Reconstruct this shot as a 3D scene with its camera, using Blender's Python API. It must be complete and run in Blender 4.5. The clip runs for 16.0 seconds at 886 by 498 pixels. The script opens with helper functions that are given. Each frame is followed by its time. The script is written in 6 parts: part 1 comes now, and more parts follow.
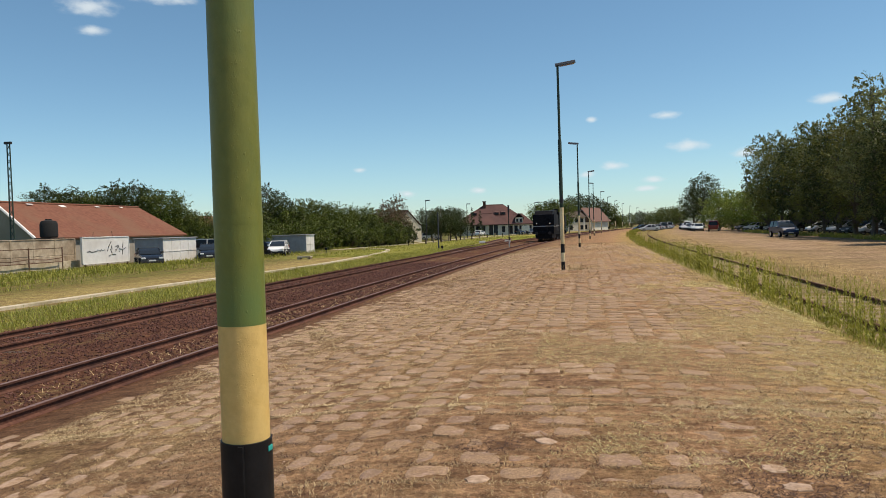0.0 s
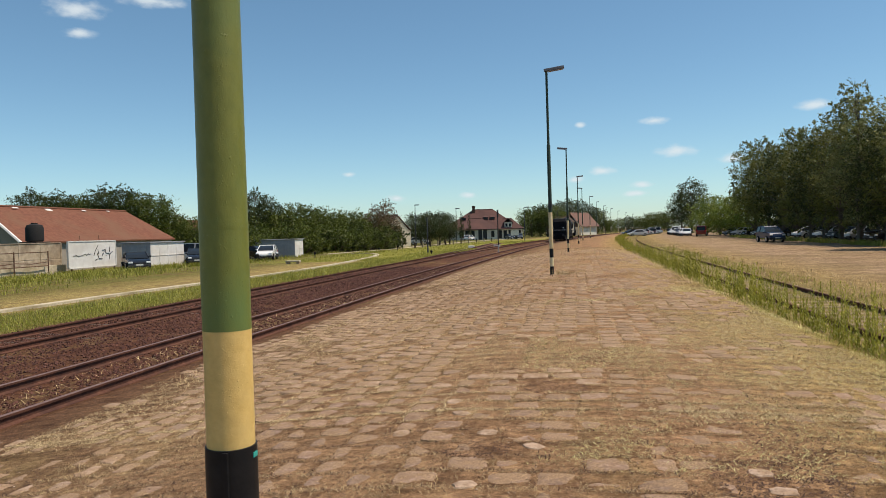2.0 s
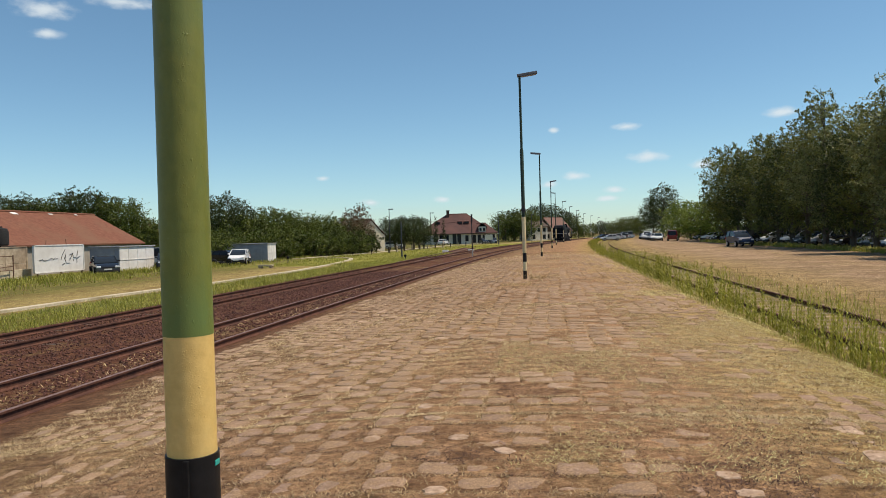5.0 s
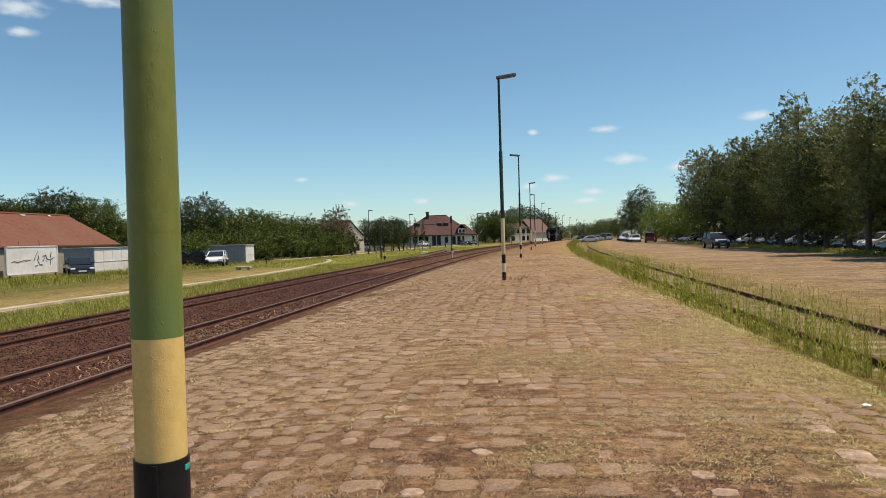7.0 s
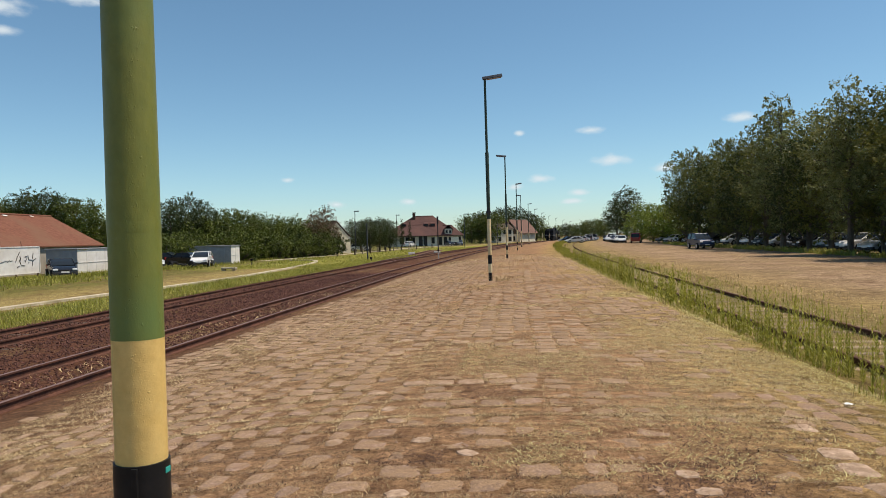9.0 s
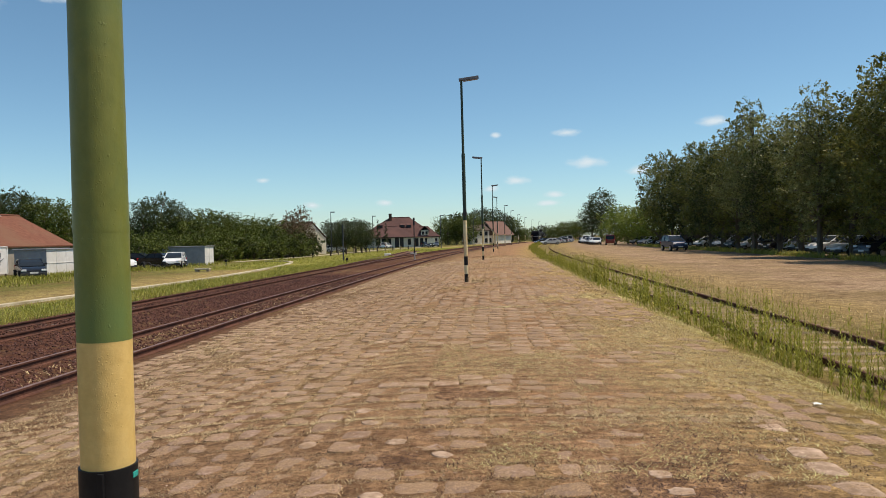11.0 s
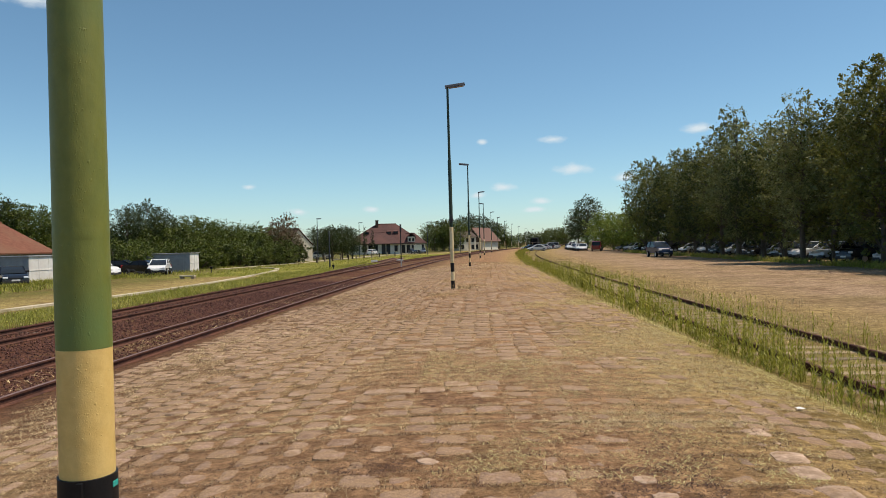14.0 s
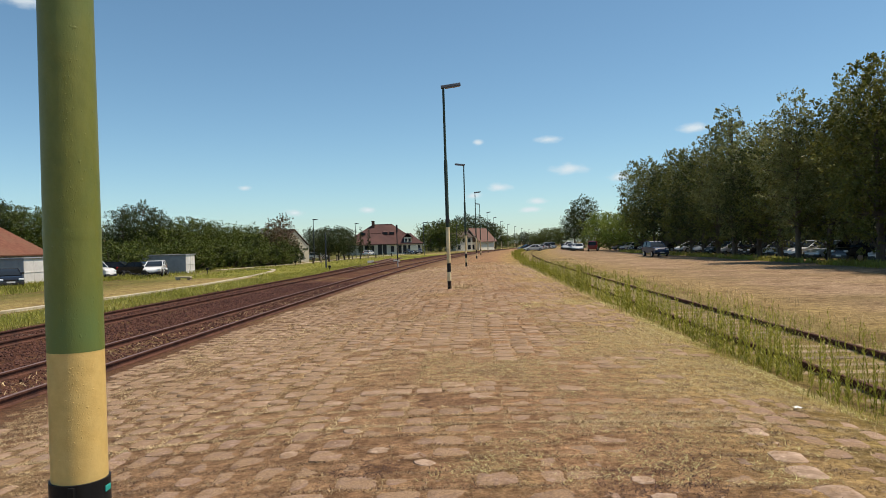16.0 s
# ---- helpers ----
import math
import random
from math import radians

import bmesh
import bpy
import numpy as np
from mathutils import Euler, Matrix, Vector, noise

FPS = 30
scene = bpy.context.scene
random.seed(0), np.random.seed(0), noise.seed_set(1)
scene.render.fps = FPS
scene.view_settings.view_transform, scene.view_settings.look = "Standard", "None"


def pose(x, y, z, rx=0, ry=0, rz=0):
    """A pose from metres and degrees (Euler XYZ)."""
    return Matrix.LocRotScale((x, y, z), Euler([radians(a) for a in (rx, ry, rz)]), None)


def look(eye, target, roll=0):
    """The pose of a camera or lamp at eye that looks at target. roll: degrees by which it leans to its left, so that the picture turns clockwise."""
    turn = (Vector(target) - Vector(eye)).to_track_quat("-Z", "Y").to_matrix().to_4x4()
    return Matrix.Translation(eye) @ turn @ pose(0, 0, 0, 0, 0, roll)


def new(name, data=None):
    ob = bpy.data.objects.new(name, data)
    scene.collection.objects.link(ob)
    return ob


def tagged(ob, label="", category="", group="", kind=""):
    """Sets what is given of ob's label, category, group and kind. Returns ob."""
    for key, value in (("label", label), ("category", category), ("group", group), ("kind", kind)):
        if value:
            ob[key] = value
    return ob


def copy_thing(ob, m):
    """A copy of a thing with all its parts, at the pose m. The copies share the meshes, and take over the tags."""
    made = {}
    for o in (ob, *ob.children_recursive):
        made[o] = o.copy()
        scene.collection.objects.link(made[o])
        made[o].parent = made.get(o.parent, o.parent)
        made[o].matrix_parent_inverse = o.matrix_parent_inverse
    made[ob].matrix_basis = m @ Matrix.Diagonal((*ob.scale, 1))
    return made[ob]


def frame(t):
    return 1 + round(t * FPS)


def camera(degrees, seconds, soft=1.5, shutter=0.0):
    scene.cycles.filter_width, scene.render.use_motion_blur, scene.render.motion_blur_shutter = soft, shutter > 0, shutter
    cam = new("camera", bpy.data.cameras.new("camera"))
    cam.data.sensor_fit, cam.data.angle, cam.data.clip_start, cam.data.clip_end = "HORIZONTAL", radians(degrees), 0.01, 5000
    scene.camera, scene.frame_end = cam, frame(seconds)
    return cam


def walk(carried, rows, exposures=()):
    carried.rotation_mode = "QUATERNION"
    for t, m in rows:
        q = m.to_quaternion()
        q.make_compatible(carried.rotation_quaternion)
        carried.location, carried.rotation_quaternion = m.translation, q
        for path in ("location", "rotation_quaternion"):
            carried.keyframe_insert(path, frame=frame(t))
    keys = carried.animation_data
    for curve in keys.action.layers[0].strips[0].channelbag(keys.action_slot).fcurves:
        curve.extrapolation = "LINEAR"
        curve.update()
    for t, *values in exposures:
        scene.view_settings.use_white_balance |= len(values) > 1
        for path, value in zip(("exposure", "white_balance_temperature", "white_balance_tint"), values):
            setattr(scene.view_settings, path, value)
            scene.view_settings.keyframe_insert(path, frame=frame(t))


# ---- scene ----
cam = camera(64.0, 16.0, 0.7)
PATH = [
    (0, (0.000, 0.000, 1.550), (-0.4187, 2.1466, 1.4866), -1.7),
    (0.5, (0.001, 0.009, 1.549), (-0.4127, 2.1565, 1.4898), -1.7),
    (1, (0.004, 0.008, 1.549), (-0.3981, 2.1576, 1.4876), -1.7),
    (1.5, (0.003, 0.004, 1.549), (-0.3840, 2.1563, 1.4953), -1.6),
    (2, (0.008, 0.006, 1.551), (-0.3777, 2.1583, 1.5008), -1.6),
    (2.5, (0.013, 0.005, 1.550), (-0.3590, 2.1607, 1.5073), -1.4),
    (3, (0.018, 0.012, 1.549), (-0.3457, 2.1695, 1.5084), -1.6),
    (3.5, (0.022, 0.015, 1.549), (-0.3332, 2.1734, 1.5095), -1.5),
    (4, (0.021, 0.024, 1.548), (-0.3184, 2.1849, 1.5106), -1.5),
    (6.5, (0.046, 0.041, 1.545), (-0.2159, 2.2125, 1.5030), -1.5),
    (7, (0.045, 0.050, 1.543), (-0.1998, 2.2233, 1.5073), -1.5),
    (7.5, (0.044, 0.048, 1.543), (-0.1807, 2.2247, 1.5073), -1.5),
    (8, (0.043, 0.053, 1.543), (-0.1720, 2.2297, 1.5194), -1.5),
    (8.5, (0.047, 0.057, 1.542), (-0.1698, 2.2338, 1.5106), -1.5),
    (9, (0.053, 0.061, 1.541), (-0.1507, 2.2387, 1.5062), -1.5),
    (11.5, (0.060, 0.076, 1.539), (-0.0659, 2.2607, 1.5084), -1.3),
    (12, (0.062, 0.073, 1.539), (-0.0715, 2.2566, 1.5106), -1.3),
    (12.5, (0.064, 0.072, 1.539), (-0.0653, 2.2551, 1.5073), -1.3),
    (13, (0.066, 0.072, 1.539), (-0.0352, 2.2577, 1.5117), -1.3),
    (13.5, (0.067, 0.073, 1.538), (-0.0262, 2.2582, 1.5106), -1.5),
    (14, (0.071, 0.074, 1.538), (-0.0185, 2.2595, 1.5248), -1.4),
    (14.5, (0.076, 0.074, 1.536), (-0.0005, 2.2605, 1.5227), -1.4),
    (15, (0.072, 0.080, 1.537), (-0.0101, 2.2656, 1.5216), -1.5),
    (15.5, (0.077, 0.088, 1.537), (0.0018, 2.2750, 1.5281), -1.3),
    (16, (0.070, 0.099, 1.536), (-0.0084, 2.2856, 1.5237), -1.6),
]
walk(cam, [(t, look(eye, target, roll)) for t, eye, target, roll in PATH])

# ---- sky, sun, exposure ----
SUN_BEARING, SUN_HEIGHT = 82.0, 65.0
world = bpy.data.worlds.new("world")
scene.world = world
world.use_nodes = True
wn = world.node_tree.nodes
sky = wn.new("ShaderNodeTexSky")
sky.sky_type, sky.sun_disc = "NISHITA", False
sky.sun_elevation, sky.sun_rotation = radians(SUN_HEIGHT), radians(SUN_BEARING)
sky.air_density, sky.dust_density, sky.ozone_density = 0.84, 0.3, 2.7
deeper = wn.new("ShaderNodeHueSaturation")
deeper.inputs["Saturation"].default_value, deeper.inputs["Hue"].default_value = 1.0, 0.4945
world.node_tree.links.new(sky.outputs[0], deeper.inputs["Color"])
tint = wn.new("ShaderNodeMix")
tint.data_type, tint.blend_type = "RGBA", "MULTIPLY"
tint.inputs[0].default_value, tint.inputs[7].default_value = 1.0, (0.88, 1.005, 0.985, 1)
world.node_tree.links.new(deeper.outputs[0], tint.inputs[6])
world.node_tree.links.new(tint.outputs[2], wn["Background"].inputs[0])
wn["Background"].inputs[1].default_value = 0.125
sun = new("sun", bpy.data.lights.new("sun", "SUN"))
sun.data.energy, sun.data.angle, sun.data.color = 5.0, radians(0.6), (1.0, 0.86, 0.705)
sb, se = radians(SUN_BEARING), radians(SUN_HEIGHT)
sun.matrix_world = look((300 * math.sin(sb) * math.cos(se), 300 * math.cos(sb) * math.cos(se), 300 * math.sin(se)), (0, 0, 0))
scene.view_settings.exposure = 0.0


# ---- materials ----
def surf(name, c1, c2, scale=8.0, rough=0.8, bump=0.2, metal=0.0, c3=None, big=0.12, stretch=(1, 1, 1), local=False, spec=0.3, far=0.02, per_object=0.0, island=0.0):
    """A worn surface: two colours mixed by a fine noise, a third one in larger stains, a relief of the fine noise."""
    m = bpy.data.materials.new(name)
    m.use_nodes = True
    nt = m.node_tree
    n, l = nt.nodes, nt.links
    b = n["Principled BSDF"]
    if local:
        co = n.new("ShaderNodeTexCoord").outputs["Object"]
    else:
        co = n.new("ShaderNodeNewGeometry").outputs["Position"]
    mp = n.new("ShaderNodeMapping")
    mp.inputs["Scale"].default_value = stretch
    l.new(co, mp.inputs[0])
    fine = n.new("ShaderNodeTexNoise")
    fine.inputs["Scale"].default_value, fine.inputs["Detail"].default_value, fine.inputs["Roughness"].default_value = scale, 6, 0.65
    l.new(mp.outputs[0], fine.inputs["Vector"])
    r = n.new("ShaderNodeValToRGB")
    r.color_ramp.elements[0].position, r.color_ramp.elements[1].position = 0.33, 0.68
    r.color_ramp.elements[0].color, r.color_ramp.elements[1].color = (*c1, 1), (*c2, 1)
    l.new(fine.outputs["Fac"], r.inputs[0])
    col = r.outputs[0]
    if c3:
        wide = n.new("ShaderNodeTexNoise")
        wide.inputs["Scale"].default_value, wide.inputs["Detail"].default_value = scale * big, 4
        l.new(mp.outputs[0], wide.inputs["Vector"])
        w = n.new("ShaderNodeMapRange")
        w.inputs[1].default_value, w.inputs[2].default_value = 0.45, 0.68
        l.new(wide.outputs["Fac"], w.inputs[0])
        mx = n.new("ShaderNodeMix")
        mx.data_type = "RGBA"
        l.new(w.outputs[0], mx.inputs[0])
        l.new(col, mx.inputs[6])
        mx.inputs[7].default_value = (*c3, 1)
        col = mx.outputs[2]
    if per_object or island:
        if per_object:
            rnd = n.new("ShaderNodeObjectInfo").outputs["Random"]
        else:
            rnd = n.new("ShaderNodeNewGeometry").outputs["Random Per Island"]
        k = per_object or island
        mr = n.new("ShaderNodeMapRange")
        mr.inputs[3].default_value, mr.inputs[4].default_value = 1 - k, 1 + k
        l.new(rnd, mr.inputs[0])
        hv = n.new("ShaderNodeHueSaturation")
        l.new(mr.outputs[0], hv.inputs["Value"])
        l.new(col, hv.inputs["Color"])
        col = hv.outputs[0]
    l.new(col, b.inputs["Base Color"])
    b.inputs["Roughness"].default_value, b.inputs["Metallic"].default_value = rough, metal
    b.inputs["Specular IOR Level"].default_value = spec
    if bump:
        bp = n.new("ShaderNodeBump")
        bp.inputs["Strength"].default_value, bp.inputs["Distance"].default_value = bump, far
        l.new(fine.outputs["Fac"], bp.inputs["Height"])
        l.new(bp.outputs[0], b.inputs["Normal"])
    return m


def leafy(name, c1, c2, through_light=0.3, scale=0.7):
    """Foliage: a colour that varies from leaf to leaf and from clump to clump, lit from behind as well."""
    m = surf(name, c1, c2, scale, 0.5, 0, island=0.35, spec=0.25)
    n, l = m.node_tree.nodes, m.node_tree.links
    b = n["Principled BSDF"]
    src = b.inputs["Base Color"].links[0].from_socket
    tr = n.new("ShaderNodeBsdfTranslucent")
    l.new(src, tr.inputs[0])
    mx = n.new("ShaderNodeMixShader")
    mx.inputs[0].default_value = through_light
    l.new(b.outputs[0], mx.inputs[1])
    l.new(tr.outputs[0], mx.inputs[2])
    l.new(mx.outputs[0], n["Material Output"].inputs[0])
    return m


def glass(name, tint=(0.02, 0.025, 0.03)):
    m = bpy.data.materials.new(name)
    m.use_nodes = True
    b = m.node_tree.nodes["Principled BSDF"]
    b.inputs["Base Color"].default_value = (*tint, 1)
    b.inputs["Roughness"].default_value, b.inputs["Specular IOR Level"].default_value = 0.08, 0.18
    return m


def clean(name, c, rough=0.3, metal=0.0, coat=0.0):
    m = surf(name, tuple(v * 0.93 for v in c), tuple(min(1, v * 1.05) for v in c), 3.0, rough, 0.03, metal, local=True)
    m.node_tree.nodes["Principled BSDF"].inputs["Coat Weight"].default_value = coat
    return m


# the curve that platform, tracks and lamps follow: how far it has swung to the right at y
def swing(y):
    return 0.0 if y < 0 else 2.75e-4 * y * y + (1.7e-4 * (y - 60) ** 2 if y > 60 else 0.0)


PROFILE = [(-4000, -0.7), (-60, -0.7), (-14.2, -0.66), (-13.9, -0.68), (-6.7, -0.66), (-6.4, -0.57), (-4.5, -0.36), (-2.5, -0.14), (-1.0, -0.02), (0.3, 0.0),
           (2.3, -0.03), (3.5, -0.14), (4.2, -0.34), (4.7, -0.44), (7.0, -0.44), (8.2, -0.40), (60, -0.38), (4000, -0.38)]


def ground_z(x, y):
    u = x - swing(min(y, 420))
    for (a, za), (b, zb) in zip(PROFILE, PROFILE[1:]):
        if u <= b:
            return za + (zb - za) * (u - a) / (b - a)
    return PROFILE[-1][1]


# ---- helpers for building ----
def thing(name, label, category, at=(0, 0, 0), turn=0.0, group="", kind=""):
    e = new(name)
    e.empty_display_size = 0.2
    e.matrix_basis = pose(*at, 0, 0, turn)
    return tagged(e, label, category, group, kind)


def finish(name, bm, material, smooth=False):
    me = bpy.data.meshes.new(name)
    bm.normal_update()
    bm.to_mesh(me)
    bm.free()
    for mt in material if isinstance(material, (list, tuple)) else [material]:
        me.materials.append(mt)
    if smooth:
        me.polygons.foreach_set("use_smooth", [True] * len(me.polygons))
        me.set_sharp_from_angle(angle=radians(40))
    return me


def part(name, bm, material, parent, label="", at=(0, 0, 0), rot=(0, 0, 0), smooth=False):
    ob = new(name, finish(name, bm, material, smooth))
    ob.parent = parent
    ob.matrix_basis = pose(*at, *rot)
    return tagged(ob, label) if label else ob


def again(ob, parent, at, rot=(0, 0, 0)):
    """One more part on the same mesh."""
    o = new(ob.name.split(".")[0], ob.data)
    o.parent = parent
    o.matrix_basis = pose(*at, *rot)
    return o


def box(x0, x1, y0, y1, z0, z1, bevel=0.0, bm=None, segs=2):
    bm2 = bmesh.new()
    bmesh.ops.create_cube(bm2, size=1)
    for v in bm2.verts:
        v.co = (x0 + (v.co.x + 0.5) * (x1 - x0), y0 + (v.co.y + 0.5) * (y1 - y0), z0 + (v.co.z + 0.5) * (z1 - z0))
    if bevel:
        bmesh.ops.bevel(bm2, geom=bm2.edges[:], offset=bevel, segments=segs, profile=0.7, affect="EDGES")
    return bm2 if bm is None else merge(bm, bm2)


def merge(bm, other, m=None):
    me = bpy.data.meshes.new("t")
    other.to_mesh(me)
    other.free()
    if m is not None:
        me.transform(m)
    bm.from_mesh(me)
    bpy.data.meshes.remove(me)
    return bm


def rod(rings, sides=20, bm=None, cap=True):
    """A turned solid from (z, radius) rings."""
    bm = bm or bmesh.new()
    loops = [[bm.verts.new((r * math.cos(2 * math.pi * i / sides), r * math.sin(2 * math.pi * i / sides), z)) for i in range(sides)] for z, r in rings]
    for a, b in zip(loops, loops[1:]):
        for i in range(sides):
            bm.faces.new((a[i], a[(i + 1) % sides], b[(i + 1) % sides], b[i]))
    if cap:
        bm.faces.new(list(reversed(loops[0])))
        bm.faces.new(loops[-1])
    return bm


def prism(outline, x0, x1, bm=None):
    """An outline of (y, z) drawn out along x."""
    bm = bm or bmesh.new()
    a = [bm.verts.new((x0, y, z)) for y, z in outline]
    b = [bm.verts.new((x1, y, z)) for y, z in outline]
    n = len(outline)
    for i in range(n):
        bm.faces.new((a[i], a[(i + 1) % n], b[(i + 1) % n], b[i]))
    bm.faces.new(list(reversed(a)))
    bm.faces.new(b)
    bmesh.ops.recalc_face_normals(bm, faces=bm.faces[:])
    return bm


def limb(bm, a, b, r0, r1, sides=7):
    a, b = Vector(a), Vector(b)
    q = (b - a).to_track_quat("Z", "Y").to_matrix()
    la = [bm.verts.new(a + q @ Vector((r0 * math.cos(6.283 * i / sides), r0 * math.sin(6.283 * i / sides), 0))) for i in range(sides)]
    lb = [bm.verts.new(b + q @ Vector((r1 * math.cos(6.283 * i / sides), r1 * math.sin(6.283 * i / sides), 0))) for i in range(sides)]
    for i in range(sides):
        bm.faces.new((la[i], la[(i + 1) % sides], lb[(i + 1) % sides], lb[i]))
    bm.faces.new(lb)
    return bm


M_RAIL = surf("rusty_rail", (0.075, 0.034, 0.024), (0.15, 0.072, 0.05), 20, 0.85, 0.2, 0.0, c3=(0.06, 0.032, 0.026), spec=0.1)
M_RAILTOP = surf("worn_rail_head", (0.12, 0.07, 0.06), (0.20, 0.135, 0.122), 15, 0.6, 0.1, 0.0, spec=0.2)
M_SLEEPER = surf("weathered_sleeper", (0.06, 0.038, 0.028), (0.13, 0.09, 0.066), 9, 0.9, 0.4, stretch=(1, 6, 6), per_object=0.2)
M_PALE_SLEEPER = surf("bleached_sleeper", (0.20, 0.145, 0.085), (0.36, 0.275, 0.165), 9, 0.9, 0.4, c3=(0.17, 0.13, 0.06), big=0.3, stretch=(1, 6, 6), per_object=0.25)
M_BALLAST = surf("ballast_stone", (0.055, 0.024, 0.018), (0.15, 0.068, 0.05), 12, 0.9, 0.3, island=0.45)
M_KERB = surf("pale_kerb", (0.42, 0.36, 0.25), (0.60, 0.53, 0.39), 6, 0.9, 0.3, c3=(0.3, 0.25, 0.15))
M_SETT = surf("worn_sett", (0.235, 0.16, 0.112), (0.435, 0.318, 0.232), 34, 0.9, 0.9, c3=(0.25, 0.168, 0.11), big=0.2, island=0.32, spec=0.03, far=0.01)
M_SETT_NEAR = surf("trodden_sett", (0.18, 0.119, 0.088), (0.385, 0.272, 0.204), 30, 0.9, 0.9, c3=(0.21, 0.134, 0.092), big=0.3, per_object=0.2, spec=0.03, far=0.01)
M_COBBLE = surf("pale_cobble", (0.30, 0.21, 0.145), (0.54, 0.40, 0.295), 26, 0.9, 0.6, c3=(0.26, 0.18, 0.12), big=0.3, per_object=0.15, spec=0.05, far=0.008)
for m in (M_SETT, M_SETT_NEAR, M_COBBLE):
    # earth and chaff trodden over the stones in irregular patches
    nn, ll = m.node_tree.nodes, m.node_tree.links
    face = nn["Principled BSDF"].inputs["Base Color"]
    stone = face.links[0].from_socket
    where, grain = nn.new("ShaderNodeTexNoise"), nn.new("ShaderNodeTexNoise")
    for t, sc, de in ((where, 5.5, 8), (grain, 90, 4)):
        t.inputs["Scale"].default_value, t.inputs["Detail"].default_value, t.inputs["Roughness"].default_value = sc, de, 0.72
        ll.new(nn["Mapping"].outputs[0], t.inputs["Vector"])
    gate, dirt, mixed = nn.new("ShaderNodeMapRange"), nn.new("ShaderNodeValToRGB"), nn.new("ShaderNodeMix")
    gate.inputs[1].default_value, gate.inputs[2].default_value, gate.inputs[4].default_value = (0.50, 0.60, 0.85) if m is M_COBBLE else (0.41, 0.54, 0.92)
    ll.new(where.outputs["Fac"], gate.inputs[0])
    dirt.color_ramp.elements[0].position, dirt.color_ramp.elements[1].position = 0.35, 0.66
    dirt.color_ramp.elements[0].color, dirt.color_ramp.elements[1].color = (0.13, 0.08, 0.05, 1), (0.46, 0.315, 0.19, 1)
    ll.new(grain.outputs["Fac"], dirt.inputs[0])
    mixed.data_type = "RGBA"
    ll.new(gate.outputs[0], mixed.inputs[0])
    ll.new(stone, mixed.inputs[6])
    ll.new(dirt.outputs[0], mixed.inputs[7])
    ll.new(mixed.outputs[2], face)
M_STRAW = surf("dry_straw", (0.42, 0.31, 0.16), (0.68, 0.54, 0.30), 0.9, 0.7, 0, c3=(0.24, 0.165, 0.09), island=0.5)
M_MAT = surf("matted_straw", (0.34, 0.245, 0.125), (0.62, 0.475, 0.255), 0.9, 0.8, 0, c3=(0.17, 0.11, 0.062), big=0.8, island=0.5)
M_DEAD = surf("dead_brown_stalks", (0.05, 0.026, 0.018), (0.14, 0.075, 0.048), 0.9, 0.8, 0, island=0.4)
M_GRASS = leafy("green_grass", (0.20, 0.22, 0.027), (0.38, 0.36, 0.08), 0.35)
M_WEED = leafy("tall_weed", (0.20, 0.205, 0.026), (0.42, 0.40, 0.07), 0.4)
M_GREEN = surf("green_enamel", (0.145, 0.16, 0.02), (0.185, 0.195, 0.03), 25, 0.5, 0.5, c3=(0.125, 0.185, 0.045), stretch=(1, 1, 0.6), far=0.004, spec=0.5)
M_YELLOW = surf("cream_yellow_enamel", (0.66, 0.44, 0.135), (0.76, 0.53, 0.18), 25, 0.45, 0.5, c3=(0.66, 0.49, 0.2), far=0.004, spec=0.5)
for m in (M_GREEN, M_YELLOW):
    nn, ll = m.node_tree.nodes, m.node_tree.links
    spots = nn.new("ShaderNodeTexNoise")
    spots.inputs["Scale"].default_value, spots.inputs["Detail"].default_value = 70, 3
    ll.new(nn["Mapping"].outputs[0], spots.inputs["Vector"])
    gate = nn.new("ShaderNodeMapRange")
    gate.inputs[1].default_value, gate.inputs[2].default_value = 0.66, 0.76
    ll.new(spots.outputs["Fac"], gate.inputs[0])
    rise = nn.new("ShaderNodeBump")
    rise.inputs["Strength"].default_value, rise.inputs["Distance"].default_value = 0.6, 0.002
    ll.new(gate.outputs[0], rise.inputs["Height"])
    ll.new(nn["Bump"].outputs[0], rise.inputs["Normal"])
    ll.new(rise.outputs[0], nn["Principled BSDF"].inputs["Normal"])
M_CREAM = surf("cream_band_paint", (0.64, 0.52, 0.29), (0.76, 0.66, 0.43), 12, 0.6, 0.2, c3=(0.6, 0.46, 0.24))
M_BLACK = surf("black_enamel", (0.006, 0.006, 0.007), (0.013, 0.013, 0.014), 18, 0.5, 0.3, far=0.004, spec=0.25)
M_POSTDARK = surf("dark_green_post", (0.02, 0.04, 0.03), (0.045, 0.07, 0.05), 8, 0.6, 0.1)
M_LAMPHEAD = surf("grey_lamp_head", (0.028, 0.034, 0.045), (0.07, 0.078, 0.095), 6, 0.5, 0.1)
M_LAMPGLASS = surf("lamp_diffuser", (0.12, 0.12, 0.13), (0.2, 0.2, 0.21), 6, 0.4, 0.1)
M_STICKER = surf("teal_sticker", (0.02, 0.32, 0.27), (0.05, 0.42, 0.36), 30, 0.5, 0.1)
M_BARK = surf("tree_bark", (0.07, 0.055, 0.04), (0.17, 0.14, 0.11), 5, 0.95, 0.6, stretch=(1, 1, 0.2))
